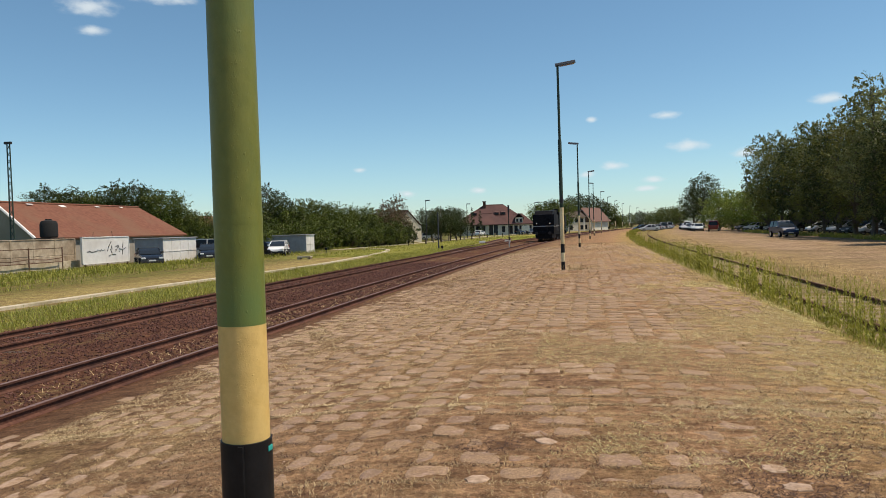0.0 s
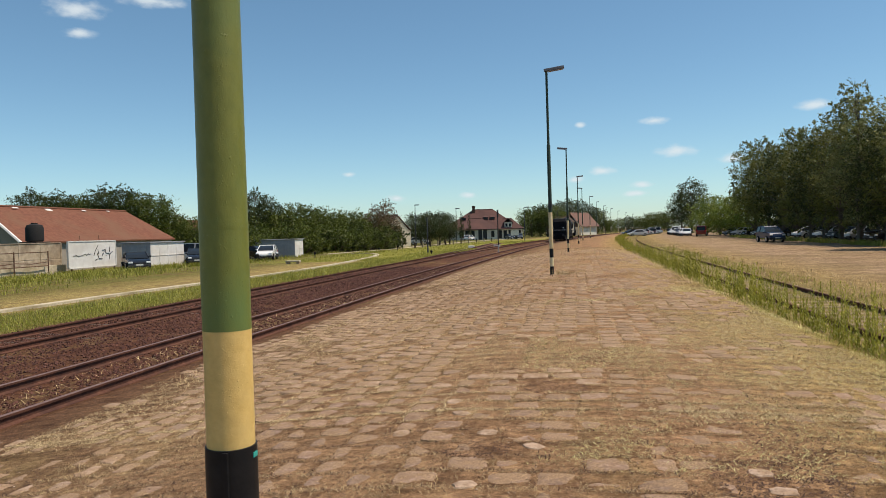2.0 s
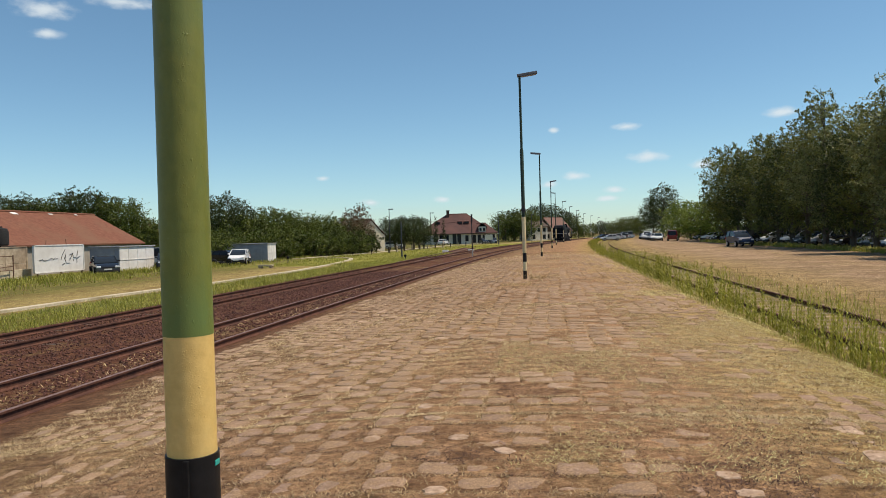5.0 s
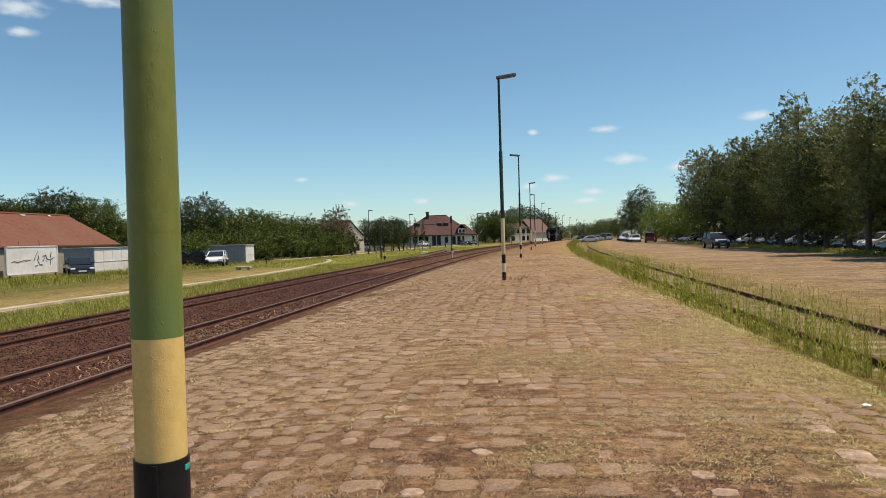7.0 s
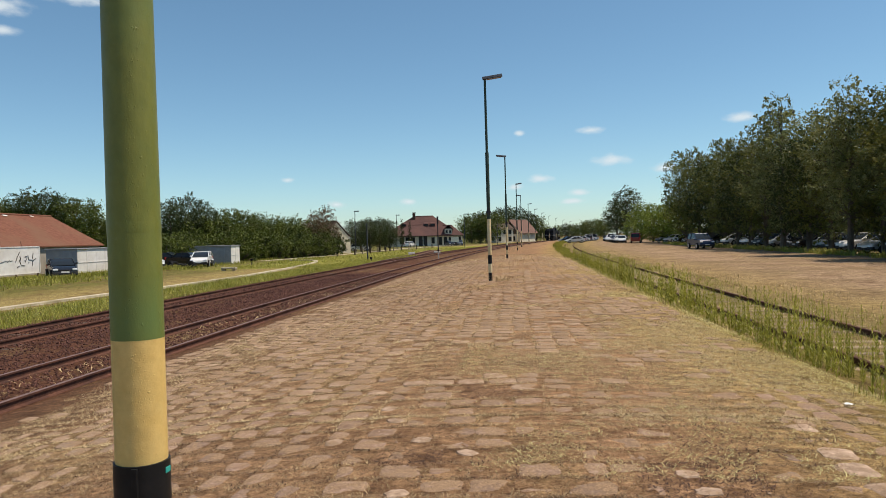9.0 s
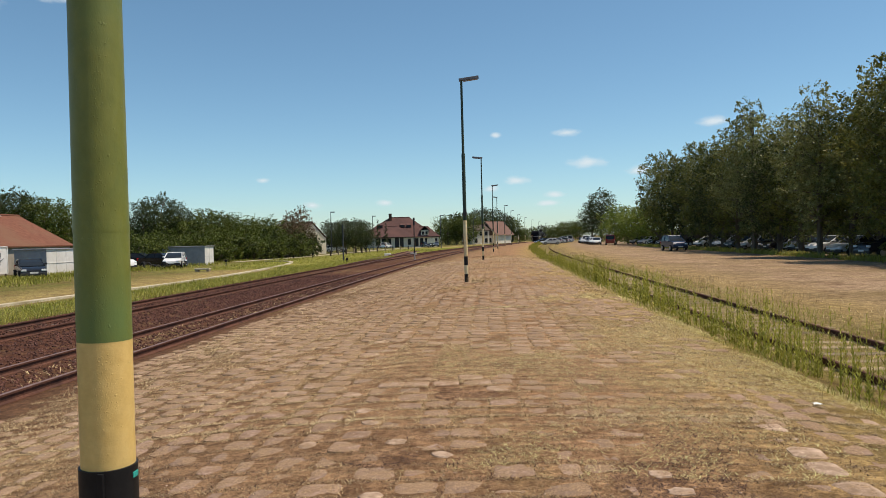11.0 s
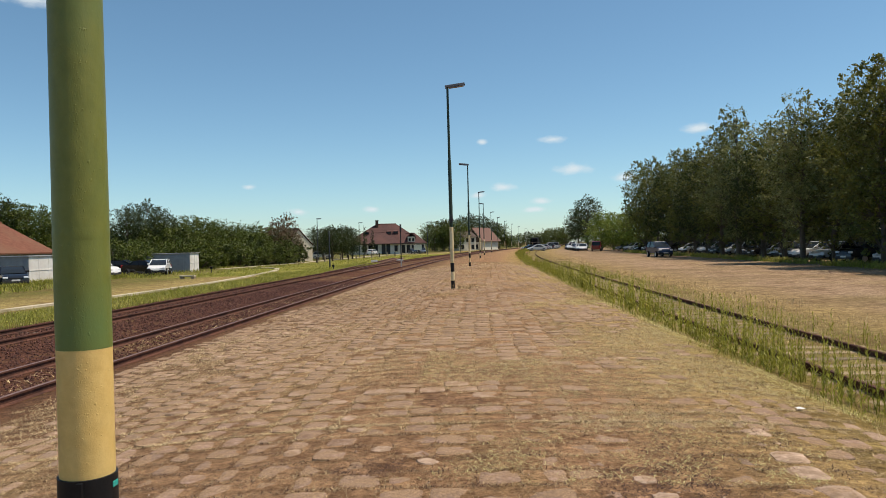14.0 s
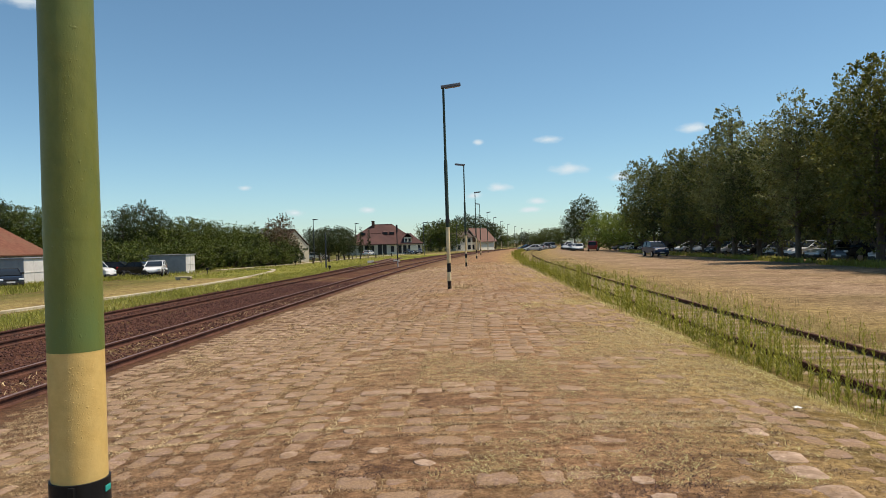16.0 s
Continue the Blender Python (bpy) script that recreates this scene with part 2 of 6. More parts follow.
M_LEAF = [leafy("poplar_leaf", (0.06, 0.08, 0.014), (0.25, 0.24, 0.055), 0.3), leafy("silver_leaf", (0.10, 0.12, 0.034), (0.36, 0.36, 0.14), 0.3),
          leafy("dark_leaf", (0.022, 0.036, 0.007), (0.066, 0.084, 0.018), 0.22), leafy("bush_leaf", (0.045, 0.068, 0.01), (0.135, 0.16, 0.026), 0.25),
          leafy("brown_leaf", (0.11, 0.08, 0.04), (0.19, 0.13, 0.07)), leafy("bright_leaf", (0.12, 0.17, 0.02), (0.25, 0.29, 0.045))]
M_ROOFTILE = surf("red_roof_tile", (0.13, 0.05, 0.03), (0.21, 0.088, 0.052), 3, 0.9, 0.3, c3=(0.17, 0.085, 0.05))
M_MAROON = surf("maroon_roof_tile", (0.066, 0.033, 0.029), (0.108, 0.054, 0.047), 2.5, 0.85, 0.3, c3=(0.115, 0.055, 0.045))
M_BROWNTILE = surf("faded_brown_tile", (0.13, 0.075, 0.058), (0.20, 0.118, 0.092), 2.5, 0.9, 0.3, c3=(0.16, 0.09, 0.07))
M_PLASTER = surf("pale_plaster", (0.62, 0.57, 0.47), (0.75, 0.70, 0.60), 1.5, 0.9, 0.2, c3=(0.55, 0.5, 0.42))
M_CREAMWALL = surf("cream_limewash", (0.72, 0.63, 0.47), (0.82, 0.74, 0.58), 1.5, 0.9, 0.2, c3=(0.66, 0.57, 0.42))
M_OCHRE = surf("ochre_plaster", (0.52, 0.34, 0.22), (0.63, 0.43, 0.30), 1.5, 0.9, 0.2)
M_GREYWALL = surf("grey_plaster", (0.28, 0.25, 0.20), (0.38, 0.34, 0.28), 1.2, 0.9, 0.3, c3=(0.22, 0.2, 0.15))
M_CONCRETE = surf("stained_concrete", (0.31, 0.25, 0.175), (0.54, 0.45, 0.33), 2.2, 0.9, 0.4, c3=(0.22, 0.165, 0.11), big=0.4)
M_WHITEPANEL = surf("white_sheet_panel", (0.66, 0.64, 0.60), (0.78, 0.77, 0.73), 2.0, 0.6, 0.1, c3=(0.55, 0.52, 0.47))
M_GREYPANEL = surf("grey_sheet_panel", (0.26, 0.27, 0.29), (0.34, 0.35, 0.37), 2.0, 0.6, 0.1)
M_DARKWOOD = surf("dark_wood", (0.05, 0.035, 0.025), (0.1, 0.07, 0.05), 6, 0.8, 0.2)
M_DARKMETAL = surf("dark_metal", (0.02, 0.02, 0.022), (0.05, 0.048, 0.048), 6, 0.6, 0.2)
M_RUST = surf("rusted_steel", (0.08, 0.045, 0.03), (0.16, 0.09, 0.06), 10, 0.85, 0.3)
M_GLASS = glass("dark_glass")
M_TYRE = surf("tyre_rubber", (0.012, 0.012, 0.012), (0.025, 0.025, 0.025), 20, 0.85, 0.1)
M_RIM = clean("alloy_rim", (0.4, 0.4, 0.42), 0.35, 0.8)
M_CHROME = clean("bright_metal", (0.6, 0.6, 0.62), 0.2, 1.0)
M_LOCO = surf("sooty_black_paint", (0.005, 0.005, 0.007), (0.012, 0.013, 0.017), 4, 0.65, 0.1, local=True, spec=0.12)
M_WHITELINE = surf("white_line_paint", (0.34, 0.34, 0.34), (0.46, 0.46, 0.45), 5, 0.6, 0.05, local=True)
M_PAPER = surf("white_paper", (0.7, 0.7, 0.68), (0.82, 0.82, 0.8), 30, 0.8, 0.1)


# ---- the ground, one sheet to the horizon ----
def ground_material():
    m = bpy.data.materials.new("ground")
    m.use_nodes = True
    nt = m.node_tree
    n, l = nt.nodes, nt.links
    b = n["Principled BSDF"]
    pos = n.new("ShaderNodeNewGeometry").outputs["Position"]
    at = n.new("ShaderNodeAttribute")
    at.attribute_name = "offset"

    def tex(scale, detail=5, rough=0.6, sx=1, sy=1):
        t = n.new("ShaderNodeTexNoise")
        mp = n.new("ShaderNodeMapping")
        mp.inputs["Scale"].default_value = (sx, sy, 1)
        l.new(pos, mp.inputs[0])
        l.new(mp.outputs[0], t.inputs["Vector"])
        t.inputs["Scale"].default_value, t.inputs["Detail"].default_value, t.inputs["Roughness"].default_value = scale, detail, rough
        return t.outputs["Fac"]

    def mix(fac, a, c, kind="MIX"):
        x = n.new("ShaderNodeMix")
        x.data_type, x.blend_type = "RGBA", kind
        for s, v in ((x.inputs[0], fac), (x.inputs[6], a), (x.inputs[7], c)):
            if hasattr(v, "is_linked"):
                l.new(v, s)
            else:
                s.default_value = v if isinstance(v, float) else (*v, 1)
        return x.outputs[2]

    def span(v, a, c, lo=0.0, hi=1.0):
        r = n.new("ShaderNodeMapRange")
        r.inputs[1].default_value, r.inputs[2].default_value, r.inputs[3].default_value, r.inputs[4].default_value = a, c, lo, hi
        l.new(v, r.inputs[0])
        return r.outputs[0]

    # offset, warped so that no border runs straight
    warp = n.new("ShaderNodeMath")
    warp.operation = "MULTIPLY_ADD"
    l.new(tex(0.9, 4), warp.inputs[0])
    warp.inputs[1].default_value = 1.1
    l.new(at.outputs["Fac"], warp.inputs[2])
    u = span(warp.outputs[0], -39.45, 40.55)
    ramp = n.new("ShaderNodeValToRGB")
    l.new(u, ramp.inputs[0])
    zones = [(-40, (0.13, 0.15, 0.04)), (-25, (0.17, 0.175, 0.055)), (-21, (0.35, 0.30, 0.135)), (-18.6, (0.37, 0.315, 0.14)), (-17.4, (0.15, 0.17, 0.05)), (-14.6, (0.16, 0.175, 0.035)), (-13.7, (0.095, 0.047, 0.034)),
             (-9.5, (0.115, 0.055, 0.040)), (-6.9, (0.125, 0.066, 0.044)), (-6.2, (0.17, 0.10, 0.064)), (-5.2, (0.21, 0.137, 0.088)), (-3.6, (0.31, 0.207, 0.134)), (1.2, (0.38, 0.245, 0.155)),
             (2.6, (0.42, 0.31, 0.155)), (3.6, (0.30, 0.25, 0.085)), (4.6, (0.23, 0.205, 0.075)), (7.2, (0.27, 0.225, 0.105)), (8.8, (0.37, 0.29, 0.15)),
             (12.0, (0.40, 0.31, 0.235)), (25, (0.37, 0.29, 0.225)), (28, (0.17, 0.17, 0.07)), (40, (0.12, 0.13, 0.05))]
    e = ramp.color_ramp.elements
    while len(e) < len(zones):
        e.new(0.5)
    for k, (v, c) in zip(e, zones):
        k.position, k.color = (v + 40) / 80, (*c, 1)
    col = ramp.outputs[0]
    # trodden dirt and straw in patches, then the grain of it
    col = mix(span(tex(0.35, 4), 0.5, 0.7, 0, 0.45), col, (0.17, 0.10, 0.06))
    col = mix(span(tex(0.9, 5, 0.7), 0.5, 0.66, 0, 0.65), col, (0.14, 0.08, 0.048))
    col = mix(span(tex(0.6, 5, 0.7, 1, 0.5), 0.5, 0.72, 0, 0.45), col, (0.36, 0.31, 0.15))
    wide = span(tex(0.16, 5, 0.7, 0.6, 1.6), 0.44, 0.6, 0, 0.6)
    lush = n.new("ShaderNodeAttribute")
    lush.attribute_name = "lush"
    green = n.new("ShaderNodeMath")
    green.operation = "MULTIPLY"
    l.new(lush.outputs["Fac"], green.inputs[0])
    l.new(span(tex(0.5, 5, 0.7), 0.3, 0.55, 0.35, 1.0), green.inputs[1])
    col = mix(green.outputs[0], col, (0.27, 0.30, 0.06))
    side = span(at.outputs["Fac"], 7.5, 11.0)
    both = n.new("ShaderNodeMath")
    both.operation = "MULTIPLY"
    l.new(wide, both.inputs[0])
    l.new(side, both.inputs[1])
    col = mix(both.outputs[0], col, (0.23, 0.18, 0.105))
    col = mix(1.0, col, mix(span(tex(4.5, 5, 0.7, 0.7, 1.3), 0.32, 0.7), (0.5, 0.45, 0.41), (1.36, 1.34, 1.28)), "MULTIPLY")
    col = mix(1.0, col, mix(span(tex(14, 7, 0.75), 0.3, 0.72), (0.42, 0.38, 0.35), (1.5, 1.46, 1.36)), "MULTIPLY")
    col = mix(1.0, col, mix(span(tex(60, 3, 0.7), 0.3, 0.7), (0.66, 0.63, 0.6), (1.3, 1.3, 1.26)), "MULTIPLY")
    col = mix(1.0, col, mix(span(tex(190, 2, 0.6), 0.32, 0.7), (0.7, 0.68, 0.66), (1.28, 1.28, 1.25)), "MULTIPLY")
    l.new(col, b.inputs["Base Color"])
    b.inputs["Roughness"].default_value, b.inputs["Specular IOR Level"].default_value = 0.95, 0.1
    bp = n.new("ShaderNodeBump")
    bp.inputs["Strength"].default_value, bp.inputs["Distance"].default_value = 0.9, 0.05
    l.new(tex(16, 7, 0.75), bp.inputs["Height"])
    l.new(bp.outputs[0], b.inputs["Normal"])
    return m


def build_ground():
    us = [-4000, -1200, -400, -150, -60, -40, -30, -24, -20, -18, -16] + [p[0] for p in PROFILE[2:-2]] + [10, 14, 20, 26, 34, 44, 60, 150, 400, 1200, 4000]
    us = sorted(set(us + [-12, -10, -8, -5.5, -3.5, -1.8, 1.2, 3.0, 3.9, 5.8]))
    ys = [-4000, -600, -100, -30, -10, -4] + [i * 1.0 for i in range(0, 40)] + list(range(40, 150, 4)) + list(range(150, 420, 15)) + [420, 600, 1000, 2000, 4500]
    verts, faces, off, lush = [], [], [], []
    for y in ys:
        for u in us:
            x = u + swing(min(y, 420))
            z = ground_z(x, y)
            verts.append((x, y, z))
            off.append(u)
            lush.append(0.9 if -25 < u < -14.1 and 58 < y < 170 else 0.0)
    w = len(us)
    for j in range(len(ys) - 1):
        for i in range(w - 1):
            faces.append((j * w + i, j * w + i + 1, (j + 1) * w + i + 1, (j + 1) * w + i))
    me = bpy.data.meshes.new("ground")
    me.from_pydata(verts, [], faces)
    a = me.attributes.new("offset", "FLOAT", "POINT")
    a.data.foreach_set("value", off)
    a = me.attributes.new("lush", "FLOAT", "POINT")
    a.data.foreach_set("value", lush)
    me.materials.append(ground_material())
    me.polygons.foreach_set("use_smooth", [True] * len(me.polygons))
    return tagged(new("ground", me), "dry trodden earth with straw and worn setts between railway tracks", "ground", kind="structure")


ground = build_ground()


# ---- tracks ----
RAIL = [(-0.065, 0), (0.065, 0), (0.065, 0.012), (0.012, 0.035), (0.012, 0.1), (0.034, 0.112), (0.034, 0.142), (0.026, 0.148), (-0.026, 0.148), (-0.034, 0.142),
        (-0.034, 0.112), (-0.012, 0.1), (-0.012, 0.035), (-0.065, 0.012)]


def rail_mesh(name, line, z, material, parent, label=""):
    """The rail's section swept along a line of (x, y)."""
    bm = bmesh.new()
    loops = []
    for x, y in line:
        loops.append([bm.verts.new((x + a, y, z + h)) for a, h in RAIL])
    n = len(RAIL)
    for p, q in zip(loops, loops[1:]):
        for i in range(n):
            f = bm.faces.new((p[i], p[(i + 1) % n], q[(i + 1) % n], q[i]))
            f.material_index = 1 if i in (6, 7, 8) else 0
    bm.faces.new(loops[0])
    bm.faces.new(loops[-1])
    bmesh.ops.recalc_face_normals(bm, faces=bm.faces[:])
    return part(name, bm, material, parent, label)


TRACK_YS = [-25 + 2.5 * i for i in range(40)] + [75 + 8 * i for i in range(46)]


def track(name, u, z, y0, y1, sleeper_mat, rail_mats, label, reach=60, extra=None, lift=-0.012):
    t = thing(name, label, "railway track", kind="structure")
    ys = [y for y in TRACK_YS if y0 <= y <= y1]
    for s in (-0.753, 0.753):
        rail_mesh("rail", [(u + s + swing(y) + (extra(y) if extra else 0), y) for y in ys], z, rail_mats, t)
    me = None
    y = max(y0, -2.0)
    rng = random.Random(name)
    while y < reach:
        dx = (swing(y + 1) - swing(y - 1)) / 2
        if me is None:
            first = part("sleeper", box(-1.25, 1.25, -0.12, 0.12, -0.14, 0.008, 0.015, segs=1), sleeper_mat, t)
            me = first
            ob = first
        else:
            ob = again(me, t, (0, 0, 0))
        ob.matrix_basis = pose(u + swing(y) + (extra(y) if extra else 0), y, z + lift + rng.uniform(-0.016, 0.004), 0, 0, -math.degrees(math.atan(dx)) + rng.uniform(-1, 1))
        y += 0.62
    return t


near_track = track("track_near", -7.6, -0.668, -25, 430, M_SLEEPER, [M_RAIL, M_RAILTOP], "rusty rails on dark sleepers in reddish ballast", 90)
far_track = track("track_far", -12.25, -0.668, -25, 430, M_SLEEPER, [M_RAIL, M_RAIL], "rusty rails half sunk in brown ballast", 70)
side_track = track("track_side", 5.7, -0.475, -10, 230, M_PALE_SLEEPER, [M_RAIL, M_RAIL], "disused rusty siding overgrown with tall weeds", 60, extra=lambda y: -0.004 * max(0, y - 40), lift=0.04)
# a turnout that leaves the far track, and its lead
def branch_x(y):
    """The branch line that the turnout leads to."""
    return -12.25 + swing(y) - 1.1 * (max(0, y - 54) / 25) ** 1.55


turnout = thing("turnout", "rusty turnout rails leaving the far track", "railway track", kind="structure")
for s in (-0.753, 0.753):
    rail_mesh("rail", [(branch_x(y) + s, y) for y in range(58, 127, 3)], -0.64, [M_RAIL, M_RAILTOP], turnout)


# ---- lamp posts of the platform ----
def lamp_post(x, y, arm_turn, z=None, height=7.15, lean=(0, 0), bands=True):
    z0 = ground_z(x, y) - 0.03 if z is None else z
    t = thing("lamp_post", "dark green platform lamp post, foot banded black and cream", "lamp post", (x, y, z0), 0, "platform lamp posts")
    t.matrix_basis = pose(x, y, z0, lean[0], lean[1], 0)
    cuts = [(-0.3, 0.32), (0.32, 0.63), (0.63, 0.94), (0.94, 2.2)]
    for i, (a, b) in enumerate(cuts):
        part("band", rod([(a, 0.068), (b, 0.068)], 14), M_BLACK if i % 2 == 0 else M_CREAM, t, "black band" if i % 2 == 0 else "cream band", smooth=True)
    part("lower_shaft", rod([(2.2, 0.066), (2.26, 0.063), (4.5, 0.063), (4.56, 0.05)], 14), M_POSTDARK, t, smooth=True)
    part("upper_shaft", rod([(4.5, 0.045), (height - 0.05, 0.04)], 12), M_POSTDARK, t, smooth=True)
    bx = part("junction_box", box(-0.05, 0.05, -0.15, -0.06, 2.35, 2.6, 0.01), M_DARKMETAL, t)
    again(bx, t, (0, 0, -0.03), (0, 0, 180))
    part("clamp", rod([(2.4, 0.085), (2.48, 0.085)], 12), M_DARKMETAL, t)
    head = part("lamp_head", prism([(-0.09, 0.0), (-0.06, 0.07), (0.0, 0.10), (0.06, 0.07), (0.09, 0.0)], -0.08, 0.62), M_LAMPHEAD, t, "grey lamp head", (0, 0, height - 0.06), (0, -7, arm_turn))
    part("diffuser", box(0.06, 0.58, -0.075, 0.075, -0.035, 0.0, 0.012), M_LAMPGLASS, head)
    return t


for i, (y, dx, turn) in enumerate([(25.0, -0.8, 0), (49.6, -0.78, 175), (76.5, -0.72, 8), (98.5, -1.15, 172), (125.0, -1.5, 5), (150, -2.0, 5), (176, -2.6, 5), (202, -3.3, 5), (228, -4.1, 5), (254, -5.0, 5), (280, -6.0, 5)]):
    lamp_post(swing(y) + dx, y, turn, lean=(0, -0.25) if i == 0 else (0, 0))


# ---- the near pole ----
def near_pole():
    x, y = -1.126, 2.204
    t = thing("banded_pole", "green steel lamp pole with cream and black bands, paint blistered", "lamp post", (x, y, 0), 0, "platform lamp posts")
    r = 0.079
    z_black, z_cream = 0.862, 1.253
    part("sleeve", rod([(-0.3, r + 0.006), (z_black, r + 0.006), (z_black + 0.001, r - 0.002)], 48), M_BLACK, t, "black sheet sleeve", smooth=True)
    part("seam", box(0.012, 0.03, -r - 0.012, -r + 0.004, -0.25, z_black - 0.004, 0.002), M_BLACK, t)
    part("band", rod([(z_black - 0.05, r), (z_cream, r)], 48, cap=False), M_YELLOW, t, "cream yellow band", smooth=True)
    part("shaft", rod([(z_cream - 0.004, r + 0.0004), (1.62, r + 0.0004), (2.4, r - 0.002), (4.4, r - 0.006), (4.5, 0.05), (7.0, 0.042)], 48), M_GREEN, t, "blistered green shaft", smooth=True)
    part("sticker", box(r + 0.0045, r + 0.0075, -0.014, 0.016, 0.822, 0.84, 0.001, segs=1), M_STICKER, t, "small teal sticker")
    rng = random.Random(8)
    for lo, hi, count, mat, label in ((z_cream + 0.01, z_cream + 0.13, 60, M_GREEN, "lifted green paint flakes"), (1.35, 2.2, 150, M_GREEN, "green paint blisters"), (1.03, z_cream - 0.03, 90, M_YELLOW, "cream paint blisters"), (0.88, 1.03, 14, M_YELLOW, "")):
        bm = bmesh.new()
        for i in range(count):
            a = radians(-62 + rng.gauss(-4, 11))
            z, w = rng.uniform(lo, hi), rng.uniform(0.0008, 0.0024)
            c, out, side = Vector((math.cos(a) * r, math.sin(a) * r, z)), Vector((math.cos(a), math.sin(a), 0)), Vector((-math.sin(a), math.cos(a), 0))
            ring = [bm.verts.new(c + side * w * math.cos(k) * rng.uniform(0.7, 1.3) + Vector((0, 0, w * 1.3 * math.sin(k) * rng.uniform(0.7, 1.3)))) for k in (0, 1.05, 2.1, 3.14, 4.2, 5.25)]
            tip = bm.verts.new(c + out * w * 0.4)
            for k in range(6):
                bm.faces.new((ring[k], ring[(k + 1) % 6], tip))
        tagged(part("paint_blisters", bm, mat, t, label), kind="stuff")
    part("weld", rod([(1.58, r + 0.0006), (1.598, r + 0.0014), (1.616, r + 0.0006)], 48, cap=False), M_GREEN, t, smooth=True)
    head = part("lamp_head", prism([(-0.09, 0.0), (-0.06, 0.07), (0.0, 0.10), (0.06, 0.07), (0.09, 0.0)], -0.08, 0.62), M_LAMPHEAD, t, "grey lamp head", (0, 0, 6.95), (0, -7, 0))
    part("diffuser", box(0.06, 0.58, -0.075, 0.075, -0.035, 0.0, 0.012), M_LAMPGLASS, head)


near_pole()


# ---- trees ----
def leaf_cloud(verts, faces, centre, radius, count, size, rng, squash=1.0):
    """A clump of leafy sprays: each spray a tuft of leaves round a twig's end, a few of them reaching out of the clump."""
    c = Vector(centre)
    sprays = max(3, count // 15)
    for _ in range(sprays):
        d = Vector((rng.gauss(0, 1), rng.gauss(0, 1), rng.gauss(0.25, 1))).normalized()
        reach = rng.random() ** 0.4 if rng.random() < 0.9 else rng.uniform(1.0, 1.25)
        q = c + Vector((d.x, d.y, d.z * squash)) * radius * reach
        out = (d + Vector((0, 0, rng.uniform(-0.2, 0.7)))).normalized()
        tuft = radius * rng.uniform(0.16, 0.30)
        for _ in range(count // sprays):
            p = q + Vector((rng.gauss(0, 0.5), rng.gauss(0, 0.5), rng.gauss(0, 0.4))) * tuft + out * rng.uniform(-0.8, 0.9) * tuft
            s = size * rng.uniform(0.55, 1.25)
            a = (out * 0.8 + Vector((rng.gauss(0, 0.7), rng.gauss(0, 0.7), rng.gauss(-0.2, 0.6)))).normalized()
            b = a.cross(Vector((rng.gauss(0, 0.5), rng.gauss(0, 0.5), rng.gauss(0.8, 0.6)))).normalized()
            k = len(verts)
            verts += [p - a * s, p - b * s * 0.5 + a * s * 0.1, p + a * s, p + b * s * 0.5 + a * s * 0.1]
            faces.append((k, k + 1, k + 2, k + 3))


def tree_source(name, seed, height, width, first, leaf, clumps, per, size, label, shape="round", trunk_r=0.2):
    """A tapered trunk, limbs that fork from it, and a crown of leaves in many clumps of unequal size."""
    rng = random.Random(seed)
    t = thing(name, label, "tree")
    bm = bmesh.new()
    axis = [Vector((0, 0, -0.3))]
    for i in range(1, 7):
        axis.append(Vector((rng.uniform(-0.25, 0.25) * i / 3, rng.uniform(-0.25, 0.25) * i / 3, height * 0.93 * i / 6)))
    for i in range(6):
        limb(bm, axis[i], axis[i + 1], trunk_r * (1 - i / 6.5), trunk_r * (1 - (i + 1) / 6.5), 8)
    verts, faces = [], []
    for i in range(clumps):
        h = first + (height - first) * ((i + 0.5) / clumps)
        f = (h - first) / (height - first)
        if shape == "poplar":
            w = width * (0.45 + 0.75 * math.sin(math.pi * min(1, 0.12 + f * 0.85)))
        elif shape == "spire":
            w = width * (1.0 - 0.8 * f)
        else:
            w = width * math.sin(math.pi * (0.18 + 0.80 * f)) ** 0.7
        ang = i * 2.4 + rng.uniform(-0.6, 0.6)
        r = w * rng.uniform(0.35, 0.85)
        c = Vector((math.cos(ang) * r, math.sin(ang) * r, h + rng.uniform(-0.4, 0.4)))
        ti = min(5, max(0, int((h - w * 0.35) / (height * 0.93) * 6)))
        base = axis[ti].lerp(axis[ti + 1], 0.5)
        limb(bm, base, c, trunk_r * 0.28 * (1.1 - f), 0.02, 5)
        rad = w * (rng.uniform(0.28, 0.56) if shape == "round" else rng.uniform(0.22, 0.5)) + 0.2
        leaf_cloud(verts, faces, c, rad, 14 + int(per * min(1.5, (rad / (0.34 * width + 0.2)) ** 2)), size, rng, 0.8 if shape == "round" else 1.0)
    part("trunk", bm, M_BARK, t, smooth=True)
    me = bpy.data.meshes.new("crown")
    me.from_pydata(verts, [], faces)
    me.materials.append(leaf)
    crown = new("crown", me)
    crown.parent = t
    return t


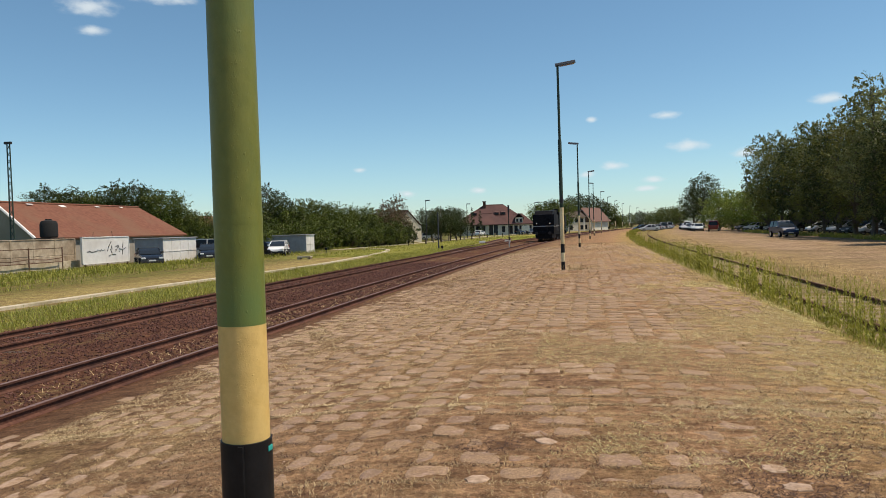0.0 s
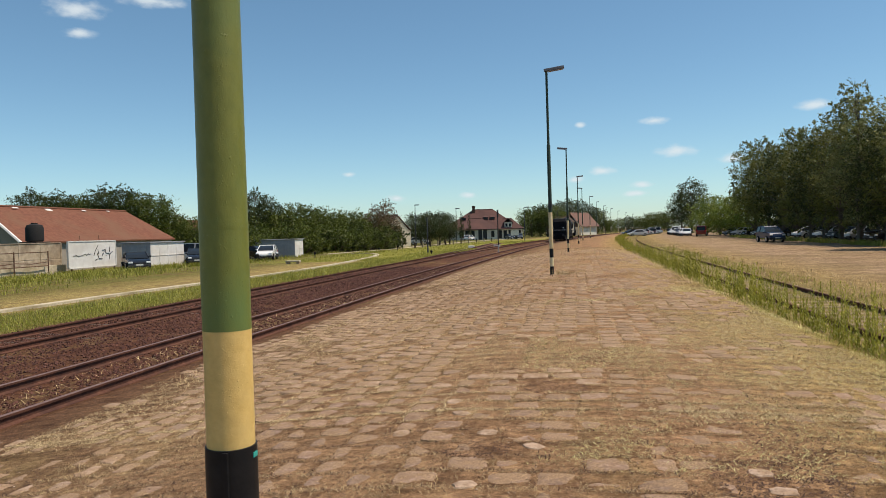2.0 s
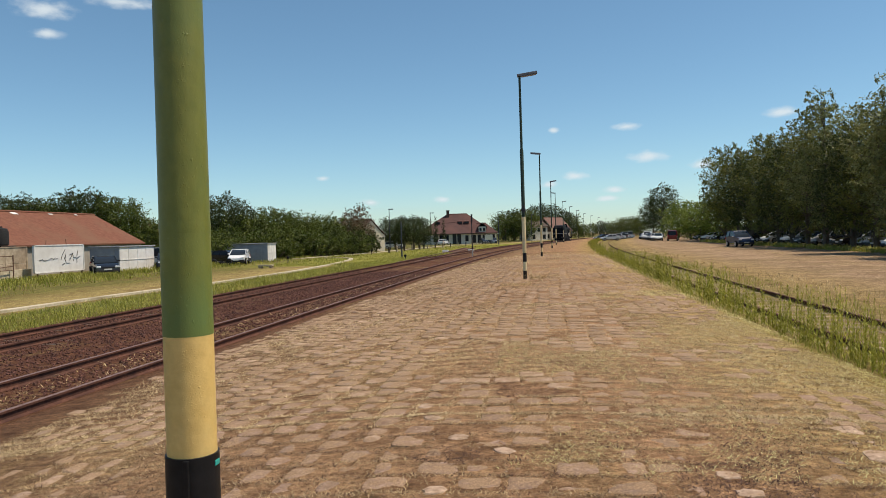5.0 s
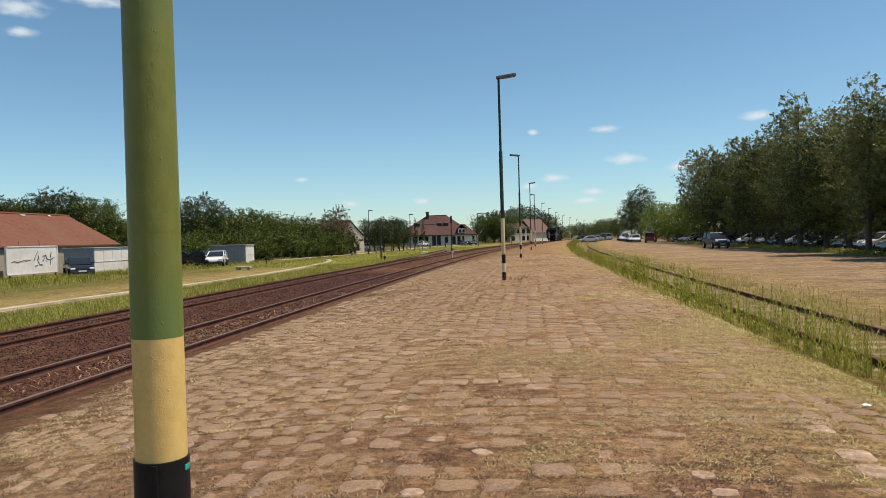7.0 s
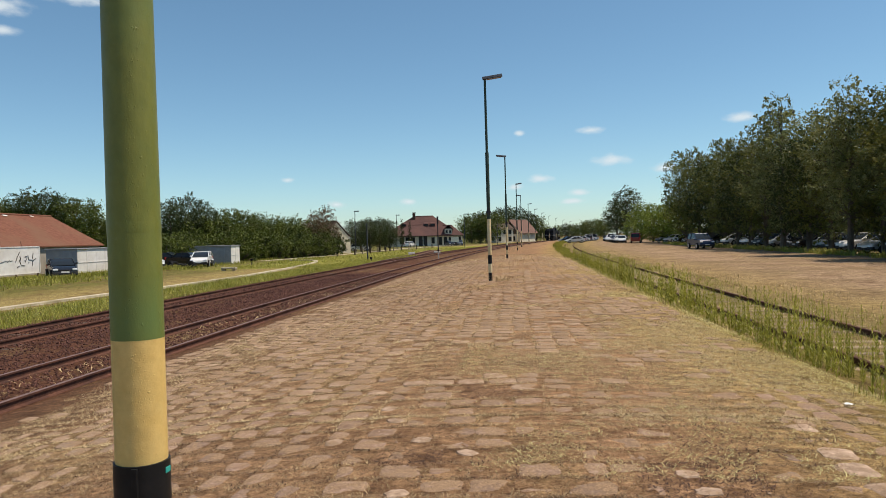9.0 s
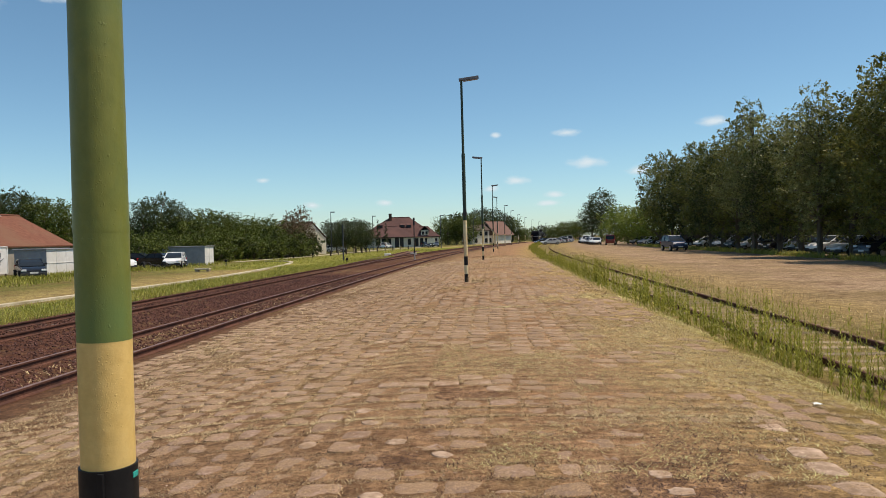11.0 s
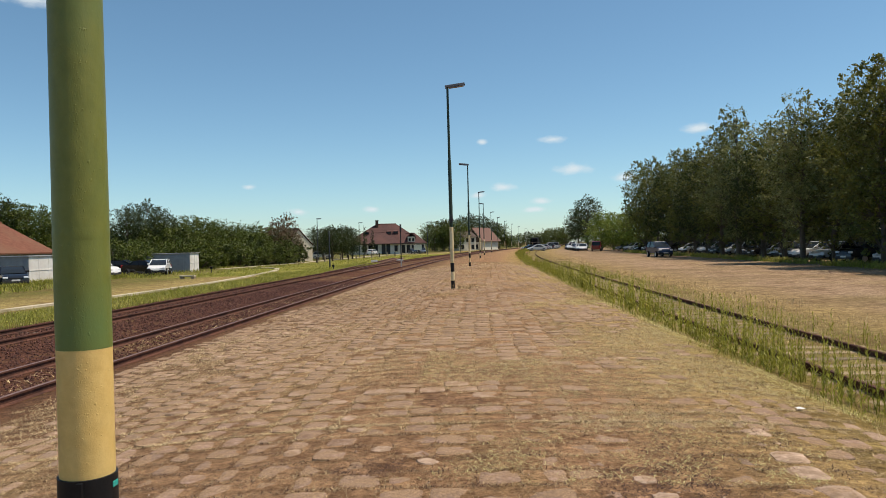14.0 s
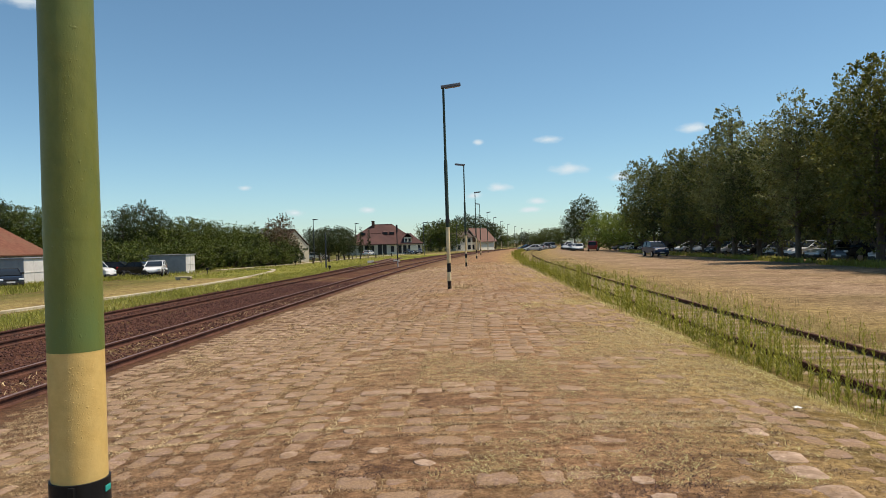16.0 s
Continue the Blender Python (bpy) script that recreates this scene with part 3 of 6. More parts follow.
def bush_source(name, seed, height, width, leaf, label, clumps=16, per=260, size=0.09):
    rng = random.Random(seed)
    t = thing(name, label, "bush")
    bm = bmesh.new()
    verts, faces = [], []
    for i in range(clumps):
        a, r = i * 2.4, width * math.sqrt((i + 0.5) / clumps)
        h = height * (1 - 0.55 * (r / width) ** 2) * rng.uniform(0.5, 0.9)
        c = Vector((math.cos(a) * r, math.sin(a) * r, h * 0.75))
        limb(bm, (c.x * 0.3, c.y * 0.3, -0.1), c, 0.05, 0.015, 5)
        leaf_cloud(verts, faces, c, h * 0.42, per, size, rng, 1.0)
        leaf_cloud(verts, faces, (c.x, c.y, h * 0.3), h * 0.32, per // 2, size, rng, 0.9)
    part("stems", bm, M_BARK, t)
    me = bpy.data.meshes.new("leaves")
    me.from_pydata(verts, [], faces)
    me.materials.append(leaf)
    ob = new("leaves", me)
    ob.parent = t
    return t


def polar(bearing_deg, distance):
    """East and north of a place by its bearing from the platform's end, in degrees from the track's start."""
    return distance * math.sin(radians(bearing_deg)), distance * math.cos(radians(bearing_deg))


SOURCES = {
    "poplar": tree_source("tree", 1, 13.0, 2.9, 1.6, M_LEAF[0], 64, 230, 0.125, "tall leafy poplar at the edge of the car park", "poplar", 0.26),
    "silver": tree_source("tree", 2, 13.0, 2.7, 2.0, M_LEAF[1], 58, 220, 0.12, "tall silvery poplar at the edge of the car park", "poplar", 0.26),
    "dark": tree_source("tree", 3, 11.5, 4.2, 2.0, M_LEAF[2], 56, 250, 0.13, "broad dark-leaved tree behind the car park", "round", 0.3),
    "round": tree_source("tree", 4, 6.5, 3.6, 1.0, M_LEAF[3], 38, 280, 0.12, "round green leafy tree on rough grass", "round", 0.2),
    "bright": tree_source("tree", 14, 6.5, 3.6, 0.7, M_LEAF[5], 38, 280, 0.12, "round bright green tree beside the drive", "round", 0.2),
    "brown": tree_source("tree", 5, 7.2, 2.3, 1.2, M_LEAF[4], 30, 150, 0.11, "half-withered tree with brown leaves", "round", 0.16),
    "spire": tree_source("tree", 6, 9.0, 1.1, 0.8, M_LEAF[2], 26, 170, 0.12, "slim dark cypress-like tree", "spire", 0.14),
    "bush": bush_source("bush", 7, 3.2, 2.6, M_LEAF[3], "dense green bush beside the railway"),
    "darkbush": bush_source("bush", 8, 3.2, 2.4, M_LEAF[2], "dense dark green bush"),
}
USED = set()


def plant(kind, x, y, scale, turn, group="", zs=1.0):
    src = SOURCES[kind]
    m = pose(x, y, ground_z(x, y), 0, 0, turn) @ Matrix.Diagonal((scale, scale, scale * zs, 1))
    if kind not in USED:
        USED.add(kind)
        ob = src
        ob.matrix_basis = m
    else:
        keep = src.matrix_basis.copy()
        src.matrix_basis = Matrix.Identity(4)
        ob = copy_thing(src, m)
        src.matrix_basis = keep
    if group:
        tagged(ob, group=group)
    return ob


# tall row beyond the car park: bearing, distance, kind, size
ROW = [(34.5, 47, "poplar", 1.06), (31.8, 52, "silver", 1.08), (29.6, 50, "poplar", 1.0), (28.2, 56, "silver", 1.0), (26.6, 58, "poplar", 0.90), (24.6, 58, "silver", 0.94), (23.4, 66, "poplar", 0.86), (22.0, 70, "dark", 0.88),
       (20.3, 74, "silver", 1.03), (19.2, 80, "poplar", 0.98), (18.2, 88, "dark", 1.0), (17.3, 96, "poplar", 0.97), (16.4, 104, "poplar", 1.06), (15.5, 112, "dark", 1.1), (14.6, 120, "poplar", 1.06), (13.7, 126, "poplar", 1.16),
       (12.2, 150, "spire", 1.35), (37, 44, "poplar", 1.1), (40, 42, "silver", 1.1), (43, 40, "poplar", 1.1), (33.2, 62, "dark", 1.1), (30.5, 70, "dark", 1.1), (27.5, 76, "dark", 1.1), (25.0, 82, "dark", 1.1), (22.8, 90, "dark", 1.1),
       (20.6, 98, "dark", 1.1), (18.8, 108, "dark", 1.1), (17.0, 122, "dark", 1.1), (36, 60, "dark", 1.1), (39, 58, "dark", 1.1)]
for i, (b, d, k, s) in enumerate(ROW):
    plant(k, *polar(b, d), s * (0.95 if b > 24 else 1.02), i * 77 % 360, "trees beyond the car park")
# bushes added as dark fill below the crowns, where the sky showed through
for i in range(22):
    b = 13.5 + i * 1.25
    plant("darkbush", *polar(b, 1.32 * float(np.interp(b, (13.6, 17.2, 20.7, 25.4, 31, 40), (119, 92, 77, 60.5, 49, 42))) + (i % 3) * 3), 1.25 + 0.2 * (i % 4), i * 83 % 360, "hedge behind the car park")
for i, (b, d, k, s) in enumerate([(13.2, 135, "bright", 1.25), (12.0, 140, "bright", 1.05), (11.2, 146, "bright", 1.1), (10.3, 150, "bright", 1.15), (9.2, 210, "dark", 1.3), (8.5, 225, "dark", 1.1), (7.5, 260, "round", 1.1), (6.8, 280, "round", 1.1),
                                  (6.2, 300, "round", 1.1), (5.5, 310, "round", 1.0), (4.5, 330, "dark", 0.65), (3.9, 340, "round", 1.0), (5.0, 360, "round", 1.1), (6.0, 380, "dark", 0.6), (7.2, 350, "dark", 0.6), (3.2, 330, "round", 0.9),
                                  (2.8, 290, "round", 0.8), (2.2, 290, "round", 1.2), (1.7, 285, "dark", 0.8), (0.9, 285, "dark", 0.95), (0.0, 280, "dark", 0.98), (-0.8, 275, "dark", 0.9), (-1.7, 225, "round", 1.2), (-2.3, 228, "dark", 0.72), (-3.0, 240, "round", 1.2), (-1.2, 270, "round", 1.3)]):
    plant(k, *polar(b, d), s * (1.25 if -3.5 < b < 2.6 else 1.0), i * 61 % 360, "distant trees")

# left: the thicket between the yard and the small house, and the wood behind the roof
rngb = random.Random(4)
for i in range(44):
    f = i / 43
    b = -26.8 + 11.4 * f + rngb.uniform(-0.3, 0.3)
    d = 83 + 22 * f + (i % 3) * 5 + rngb.uniform(-2, 2)
    plant(["bush", "darkbush"][i % 2], *polar(b, d), rngb.uniform(1.25, 1.65) + (i % 3) * 0.32, i * 47 % 360, "thicket")
for i, (b, d, k, s) in enumerate([(-26.2, 90, "dark", 0.66), (-24.9, 92, "dark", 0.72), (-23.7, 94, "dark", 0.62), (-22.2, 98, "round", 1.0), (-21.0, 100, "round", 0.98), (-19.8, 103, "round", 0.92), (-18.6, 106, "round", 0.84), (-17.4, 110, "round", 0.8),
                                  (-16.2, 114, "round", 0.8), (-14.75, 112, "brown", 1.05), (-15.6, 112, "brown", 0.95), (-15.2, 108, "brown", 0.8), (-14.1, 117, "round", 0.42), (-12.6, 145, "dark", 0.56), (-11.9, 132, "dark", 0.5), (-11.2, 126, "dark", 0.52), (-10.4, 128, "dark", 0.53), (-9.6, 132, "dark", 0.5), (-10.0, 146, "dark", 0.55), (-11.4, 146, "dark", 0.56),
                                  (-28.0, 98, "dark", 0.5), (-29.5, 104, "round", 0.8), (-30.6, 108, "round", 0.85), (-31.6, 112, "round", 1.0), (-32.5, 108, "round", 1.3), (-33.4, 110, "round", 1.35), (-34.4, 108, "dark", 0.86), (-35.6, 110, "dark", 0.88), (-36.4, 114, "round", 1.35), (-37.4, 112, "round", 1.3), (-38.4, 112, "dark", 0.82), (-39.2, 115, "round", 1.3), (-40.2, 112, "dark", 0.84),
                                  (-41.5, 114, "round", 1.0), (-43.5, 114, "round", 0.95), (-46, 112, "round", 1.0), (-8.6, 190, "spire", 0.85), (-8.0, 195, "spire", 0.8), (-3.2, 262, "round", 1.3), (-2.2, 262, "dark", 0.8)]):
    plant(k, *polar(b, d), s, i * 53 % 360, "trees beyond the yard")


def floodlight_mast(b, d, h):
    x, y = polar(b, d)
    t = thing("floodlight_mast", "tall grey floodlight mast behind the trees", "mast", (x, y, ground_z(x, y)))
    part("shaft", rod([(-0.3, 0.2), (h, 0.09)], 12), M_LAMPHEAD, t, smooth=True)
    part("crossbar", box(-1.3, 1.3, -0.06, 0.06, h - 0.9, h - 0.78), M_LAMPHEAD, t)
    for i, dx in enumerate((-1.2, -0.1, 1.1)):
        part("lamp", box(dx - 0.2, dx + 0.25, -0.2, 0.2, h - 0.75 + 0.35 * (i == 1), h - 0.4 + 0.35 * (i == 1), 0.05), M_LAMPHEAD, t)


floodlight_mast(20.35, 86, 15.2)


# ---- the train ----
def steam_engine():
    t = thing("steam_locomotive", "black steam locomotive running away, its boxy tender behind", "locomotive")
    # tender, rear at y = 0, front towards +y
    part("tender_body", box(-1.42, 1.42, 0.45, 6.4, 1.25, 3.55, 0.09), M_LOCO, t, smooth=True)
    part("coal_bunker", prism([(0.75, 3.5), (1.1, 4.0), (6.0, 4.15), (6.2, 3.5)], -1.2, 1.2), M_LOCO, t)
    part("buffer_beam", box(-1.4, 1.4, 0.3, 0.46, 0.95, 1.32, 0.02), M_LOCO, t)
    part("rear_line", box(-1.38, 1.38, 0.435, 0.449, 1.92, 2.02), M_WHITELINE, t, "white line along the tender's rear")
    for s in (-1, 1):
        part("side_line", box(min(s * 1.421, s * 1.435), max(s * 1.421, s * 1.435), 0.6, 6.3, 1.9, 1.98), M_WHITELINE, t, "white side line")
        part("buffer", rod([(0, 0.09), (0.35, 0.09), (0.36, 0.22), (0.42, 0.22)], 14), M_DARKMETAL, t, "", (s * 0.88, 0.32, 1.06), (90, 0, 0), smooth=True)
        lamp = part("tail_lamp", rod([(0, 0.12), (0.16, 0.12)], 12), M_LOCO, t, "", (s * 0.9, 0.44, 2.35), (90, 0, 0))
        part("lens", rod([(0.161, 0.095), (0.17, 0.08)], 12), M_CHROME, lamp)
    part("ladder", merge(box(0.5, 0.54, 0.36, 0.40, 1.3, 3.6), box(0.86, 0.9, 0.36, 0.40, 1.3, 3.6)), M_LOCO, t)
    part("frame", box(-1.05, 1.05, 0.5, 19.6, 0.75, 1.24, 0.03), M_LOCO, t)
    for s in (-1, 1):
        part("bogie_frame", box(min(s * 0.92, s * 1.12), max(s * 0.92, s * 1.12), 0.7, 5.7, 0.32, 0.86, 0.03), M_LOCO, t)
    part("brake_beam", box(-0.95, 0.95, 0.62, 0.8, 0.3, 0.8, 0.02), M_LOCO, t)
    # cab and boiler
    cab = part("cab", box(-1.45, 1.45, 6.9, 9.1, 1.35, 3.75, 0.06), M_LOCO, t)
    part("cab_roof", prism([(6.5, 3.72), (9.4, 3.72), (9.4, 3.86), (6.5, 3.86)], -1.5, 1.5), M_LOCO, t)
    for s in (-1, 1):
        part("cab_window", box(min(s * 1.451, s * 1.46), max(s * 1.451, s * 1.46), 7.6, 8.5, 2.6, 3.3), M_GLASS, cab)
        part("running_board", box(min(s * 0.8, s * 1.42), max(s * 0.8, s * 1.42), 9.1, 18.8, 1.72, 1.78), M_LOCO, t)
        part("cylinder", rod([(-0.6, 0.36), (0.6, 0.36)], 16), M_LOCO, t, "", (s * 1.12, 17.6, 1.0), (90, 0, 0), smooth=True)
        part("smoke_deflector", box(min(s * 1.3, s * 1.34), max(s * 1.3, s * 1.34), 16.6, 18.8, 1.8, 3.6, 0.01), M_LOCO, t)
    part("boiler", rod([(0, 0.95), (6.4, 0.92), (6.5, 0.98), (9.4, 0.98), (9.6, 0.7)], 26), M_LOCO, t, "", (0, 9.1, 2.85), (-90, 0, 0), smooth=True)
    part("steam_dome", rod([(0, 0.42), (0.5, 0.42), (0.68, 0.25), (0.72, 0.05)], 18), M_LOCO, t, "", (0, 12.6, 3.7), smooth=True)
    part("sand_dome", rod([(0, 0.36), (0.42, 0.36), (0.56, 0.2), (0.6, 0.05)], 18), M_LOCO, t, "", (0, 14.6, 3.7), smooth=True)
    part("chimney", rod([(0, 0.34), (0.1, 0.26), (0.75, 0.3), (0.8, 0.36), (0.85, 0.34)], 18), M_LOCO, t, "", (0, 17.2, 3.7), smooth=True)
    wheels = []
    for y, r in ((1.5, 0.5), (3.2, 0.5), (4.9, 0.5), (7.9, 0.48), (10.0, 0.8), (11.9, 0.8), (13.8, 0.8), (15.7, 0.8), (18.6, 0.45)):
        bm = bmesh.new()
        for s in (-1, 1):
            merge(bm, rod([(0, r + 0.03), (0.03, r + 0.03), (0.035, r), (0.13, r), (0.135, r * 0.86), (0.09, r * 0.84), (0.09, r * 0.2), (0.15, r * 0.18)], 20), pose(s * 0.70, 0, 0, 0, s * 90, 0))
            for k in range(8):
                a = k * math.pi / 4
                limb(bm, (s * 0.82, math.cos(a) * r * 0.15, math.sin(a) * r * 0.15), (s * 0.82, math.cos(a) * r * 0.86, math.sin(a) * r * 0.86), 0.035, 0.03, 5)
        merge(bm, rod([(-0.72, 0.08), (0.72, 0.08)], 10), pose(0, 0, 0, 0, 90, 0))
        w = part("wheelset", bm, M_DARKMETAL, t, "", (0, y, r))
        wheels.append((w, y, r))
    return t, wheels


engine, wheelsets = steam_engine()



# ---- the yard on the left ----
def yard_wall():
    t = thing("yard_wall", "stained concrete panel wall with a rusty rail in front", "wall", (-36.6, 0, -0.7))
    panel = None
    for row in range(2):
        for i in range(16):
            y = 14 + i * 2.0
            if panel is None:
                panel = part("panel", box(-0.06, 0.06, -0.985, 0.985, 0, 1.12, 0.02, segs=1), M_CONCRETE, t)
                panel.matrix_basis = pose(0, y + 1, row * 1.14)
            else:
                again(panel, t, (0, y + 1, row * 1.14))
    post = part("post", box(0.062, 0.09, -0.07, 0.07, 0, 2.25, 0.01, segs=1), M_CONCRETE, t, "", (0, 14, 0))
    for i in range(1, 17):
        again(post, t, (0, 14 + i * 2.0, 0))
    part("coping", box(-0.1, 0.1, 14, 46, 2.26, 2.32, 0.015, segs=1), M_CONCRETE, t)
    part("plinth", box(0.21, 0.42, 14, 46, -0.2, 0.72, 0.02, segs=1), M_KERB, t, "pale concrete plinth")
    f = thing("rail_fence", "rusty tube fence in front of the concrete wall", "fence", (-35.9, 0, -0.7))
    p = part("fence_post", rod([(-0.2, 0.04), (1.75, 0.04)], 8), M_RUST, f, "", (0, 16, 0))
    for i in range(1, 10):
        again(p, f, (0, 16 + i * 3.1, 0))
    for z in (0.72, 1.0, 1.68):
        bm = bmesh.new()
        for i in range(9):
            y = 16 + i * 3.1
            sag = 0.1 if z == 1.0 else 0.0
            limb(bm, (0, y, z), (0, y + 1.55, z - sag), 0.032, 0.032, 6)
            limb(bm, (0, y + 1.55, z - sag), (0, y + 3.1, z), 0.032, 0.032, 6)
        part("fence_rail", bm, M_RUST, f)


yard_wall()


def billboard():
    t = thing("billboard", "weathered white sheet billboard on short legs, sprayed with black scrawl", "billboard", (-35.4, 45.2, -0.7))
    part("board", box(-0.07, 0.07, 0, 5.4, 0.42, 2.36, 0.02), M_WHITEPANEL, t, "white painted sheet board")
    for a, b, c, d in ((-0.03, 5.43, 2.32, 2.40), (-0.03, 5.43, 0.38, 0.46), (-0.03, 0.06, 0.38, 2.4), (5.34, 5.43, 0.38, 2.4)):
        part("frame_bar", box(0.072, 0.11, a, b, c, d, 0.008, segs=1), M_WHITEPANEL, t)
    for y in (0.4, 2.9, 5.3):
        part("leg", box(-0.1, -0.02, y, y + 0.1, -0.2, 2.2), M_RUST, t)
    rng = random.Random(3)
    bm = bmesh.new()
    y = 0.5
    for k in range(7):
        a = (0.085, y, 1.35 + rng.uniform(-0.1, 0.1))
        y += rng.uniform(0.18, 0.32)
        limb(bm, a, (0.085, y, 1.35 + rng.uniform(-0.12, 0.12)), 0.022, 0.016, 5)
    part("scrawl_line", bm, M_BLACK, t, "black sprayed wavy line")
    bm = bmesh.new()
    for k in range(15):
        y0 = 2.9 + (k % 5) * 0.42
        z0 = 1.2 + rng.uniform(-0.35, 0.45)
        limb(bm, (0.085, y0, z0), (0.085, y0 + rng.uniform(-0.2, 0.45), z0 + rng.uniform(-0.4, 0.45)), 0.026, 0.018, 5)
    part("scrawl", bm, M_BLACK, t, "black sprayed strokes")
    bm = bmesh.new()
    limb(bm, (-0.1, 1.4, 2.3), (-0.1, 1.5, 2.75), 0.02, 0.02, 5)
    limb(bm, (-0.1, 3.7, 2.3), (-0.1, 3.6, 2.8), 0.02, 0.02, 5)
    limb(bm, (-0.1, 0.8, 2.35), (-0.1, 4.6, 2.42), 0.02, 0.02, 5)
    part("top_wire", bm, M_RUST, t)


billboard()


def shed(name, label, x0, x1, y0, y1, h, walls, dark):
    t = thing(name, label, "shed", (x0, y0, -0.7))
    w, d = x1 - x0, y1 - y0
    # only the sunny +x wall is white; dark puts shade into the rest
    part("side_wall", box(0, w, 0, 0.06, 0, h, 0.01, segs=1), dark, t)
    part("back_wall", box(0, w, d - 0.06, d, 0, h, 0.01, segs=1), dark, t)
    part("end_wall", box(0, 0.06, 0.06, d - 0.06, 0, h), dark, t)
    part("front_wall", box(w - 0.06, w + 0.003, 0.06, d - 0.06, 0, h, 0.01, segs=1), walls, t, "white sunlit front")
    part("roof", box(-0.1, w + 0.1, -0.1, d + 0.1, h, h + 0.09, 0.02, segs=1), M_GREYPANEL, t)
    n = max(2, int(d / 1.1))
    for i in range(1, n):
        part("rib", box(w + 0.004, w + 0.03, d * i / n - 0.03, d * i / n + 0.03, 0.05, h - 0.03), walls, t)
    part("door_leaf", box(w * 0.55, w * 0.85, -0.03, -0.002, 0.05, h - 0.15, 0.008, segs=1), dark, t)
    part("sill_bar", box(w + 0.004, w + 0.035, 0.1, d - 0.1, h * 0.48, h * 0.48 + 0.05), walls, t)
    return t


shed("garage", "white sheet-metal garage, its shaded side coloured grey, in tall grass", -36.6, -34.0, 53.2, 58.4, 2.08, M_WHITEPANEL, M_GREYPANEL)
shed("container", "steel container, its shaded sides coloured grey, its sunlit end pale, before the thicket", -34.6, -29.9, 74.2, 76.7, 1.95, M_WHITEPANEL, M_GREYPANEL)


def gabled(name, label, x0, x1, y0, y1, base, eave, ridge, wall, roof, along="y", over=0.35, windows=(), hip=0.0, category="house"):
    """A house with a pitched roof: four walls, two or four roof slopes with thickness, windows set in frames."""
    t = thing(name, label, category, ((x0 + x1) / 2, (y0 + y1) / 2, base), 0 if along == "y" else 90)
    w, d = (x1 - x0, y1 - y0) if along == "y" else (y1 - y0, x1 - x0)
    e, r = eave - base, ridge - base
    a, b = w / 2, d / 2
    th = 0.25
    part("wall", box(-a, -a + th, -b, b, -0.3, e), wall, t)
    part("wall", box(a - th, a, -b, b, -0.3, e), wall, t)
    for s in (-1, 1):
        y_in, y_out = s * (b - th), s * b
        if hip:
            part("wall", box(-a + th, a - th, min(y_in, y_out), max(y_in, y_out), -0.3, e), wall, t)
        else:
            bm = bmesh.new()
            o = [(-a + th, -0.3), (a - th, -0.3), (a - th, e), (0, r - 0.15), (-a + th, e)]
            p = [bm.verts.new((x, y_in, z)) for x, z in o]
            q = [bm.verts.new((x, y_out, z)) for x, z in o]
            for i in range(5):
                bm.faces.new((p[i], p[(i + 1) % 5], q[(i + 1) % 5], q[i]))
            bm.faces.new(p)
            bm.faces.new(q)
            bmesh.ops.recalc_face_normals(bm, faces=bm.faces[:])
            part("gable_wall", bm, wall, t)
    drop = over * (r - e) / a
    for s in (-1, 1):
        bm = bmesh.new()
        top = [(0, -b - over + hip, r), (0, b + over - hip, r)]
        low = [(s * (a + over), b + over, e - drop), (s * (a + over), -b - over, e - drop)]
        up = [bm.verts.new((x, y, z + 0.12)) for x, y, z in top + low]
        dn = [bm.verts.new((x, y, z)) for x, y, z in top + low]
        bm.faces.new(up)
        bm.faces.new(dn)
        for i in range(4):
            bm.faces.new((up[i], up[(i + 1) % 4], dn[(i + 1) % 4], dn[i]))
        bmesh.ops.recalc_face_normals(bm, faces=bm.faces[:])
        part("roof_slope", bm, roof, t)
        if hip:
            bm = bmesh.new()
            tri = [(0, s * (b + over - hip), r), (a + over, s * (b + over), e - drop), (-a - over, s * (b + over), e - drop)]
            up = [bm.verts.new((x, y, z + 0.12)) for x, y, z in tri]
            dn = [bm.verts.new((x, y, z)) for x, y, z in tri]
            bm.faces.new(up)
            bm.faces.new(dn)
            for i in range(3):
                bm.faces.new((up[i], up[(i + 1) % 3], dn[(i + 1) % 3], dn[i]))
            bmesh.ops.recalc_face_normals(bm, faces=bm.faces[:])
            part("roof_slope", bm, roof, t)
    part("ridge_cap", rod([(-b - over + hip, 0.11), (b + over - hip, 0.11)], 8), roof, t, "", (0, 0, r + 0.13), (-90, 0, 0))
    for side, u, z, ww, hh in windows:
        # side: "-y" or "+x" wall of the house's own axes; u along it
        if side == "-y":
            win = part("window", box(u - ww / 2 - 0.09, u + ww / 2 + 0.09, -b - 0.05, -b - 0.003, z - 0.09, z + hh + 0.09, 0.01, segs=1), M_DARKWOOD, t)
            part("pane", box(u - ww / 2, u + ww / 2, -b - 0.06, -b - 0.052, z, z + hh), M_GLASS, win)
        elif side == "-x":
            win = part("window", box(-a - 0.05, -a - 0.003, u - ww / 2 - 0.09, u + ww / 2 + 0.09, z - 0.09, z + hh + 0.09, 0.01, segs=1), M_DARKWOOD, t)
            part("pane", box(-a - 0.06, -a - 0.052, u - ww / 2, u + ww / 2, z, z + hh), M_GLASS, win)
        else:
            win = part("window", box(a + 0.003, a + 0.05, u - ww / 2 - 0.09, u + ww / 2 + 0.09, z - 0.09, z + hh + 0.09, 0.01, segs=1), M_DARKWOOD, t)
            part("pane", box(a + 0.052, a + 0.06, u - ww / 2, u + ww / 2, z, z + hh), M_GLASS, win)
    return t


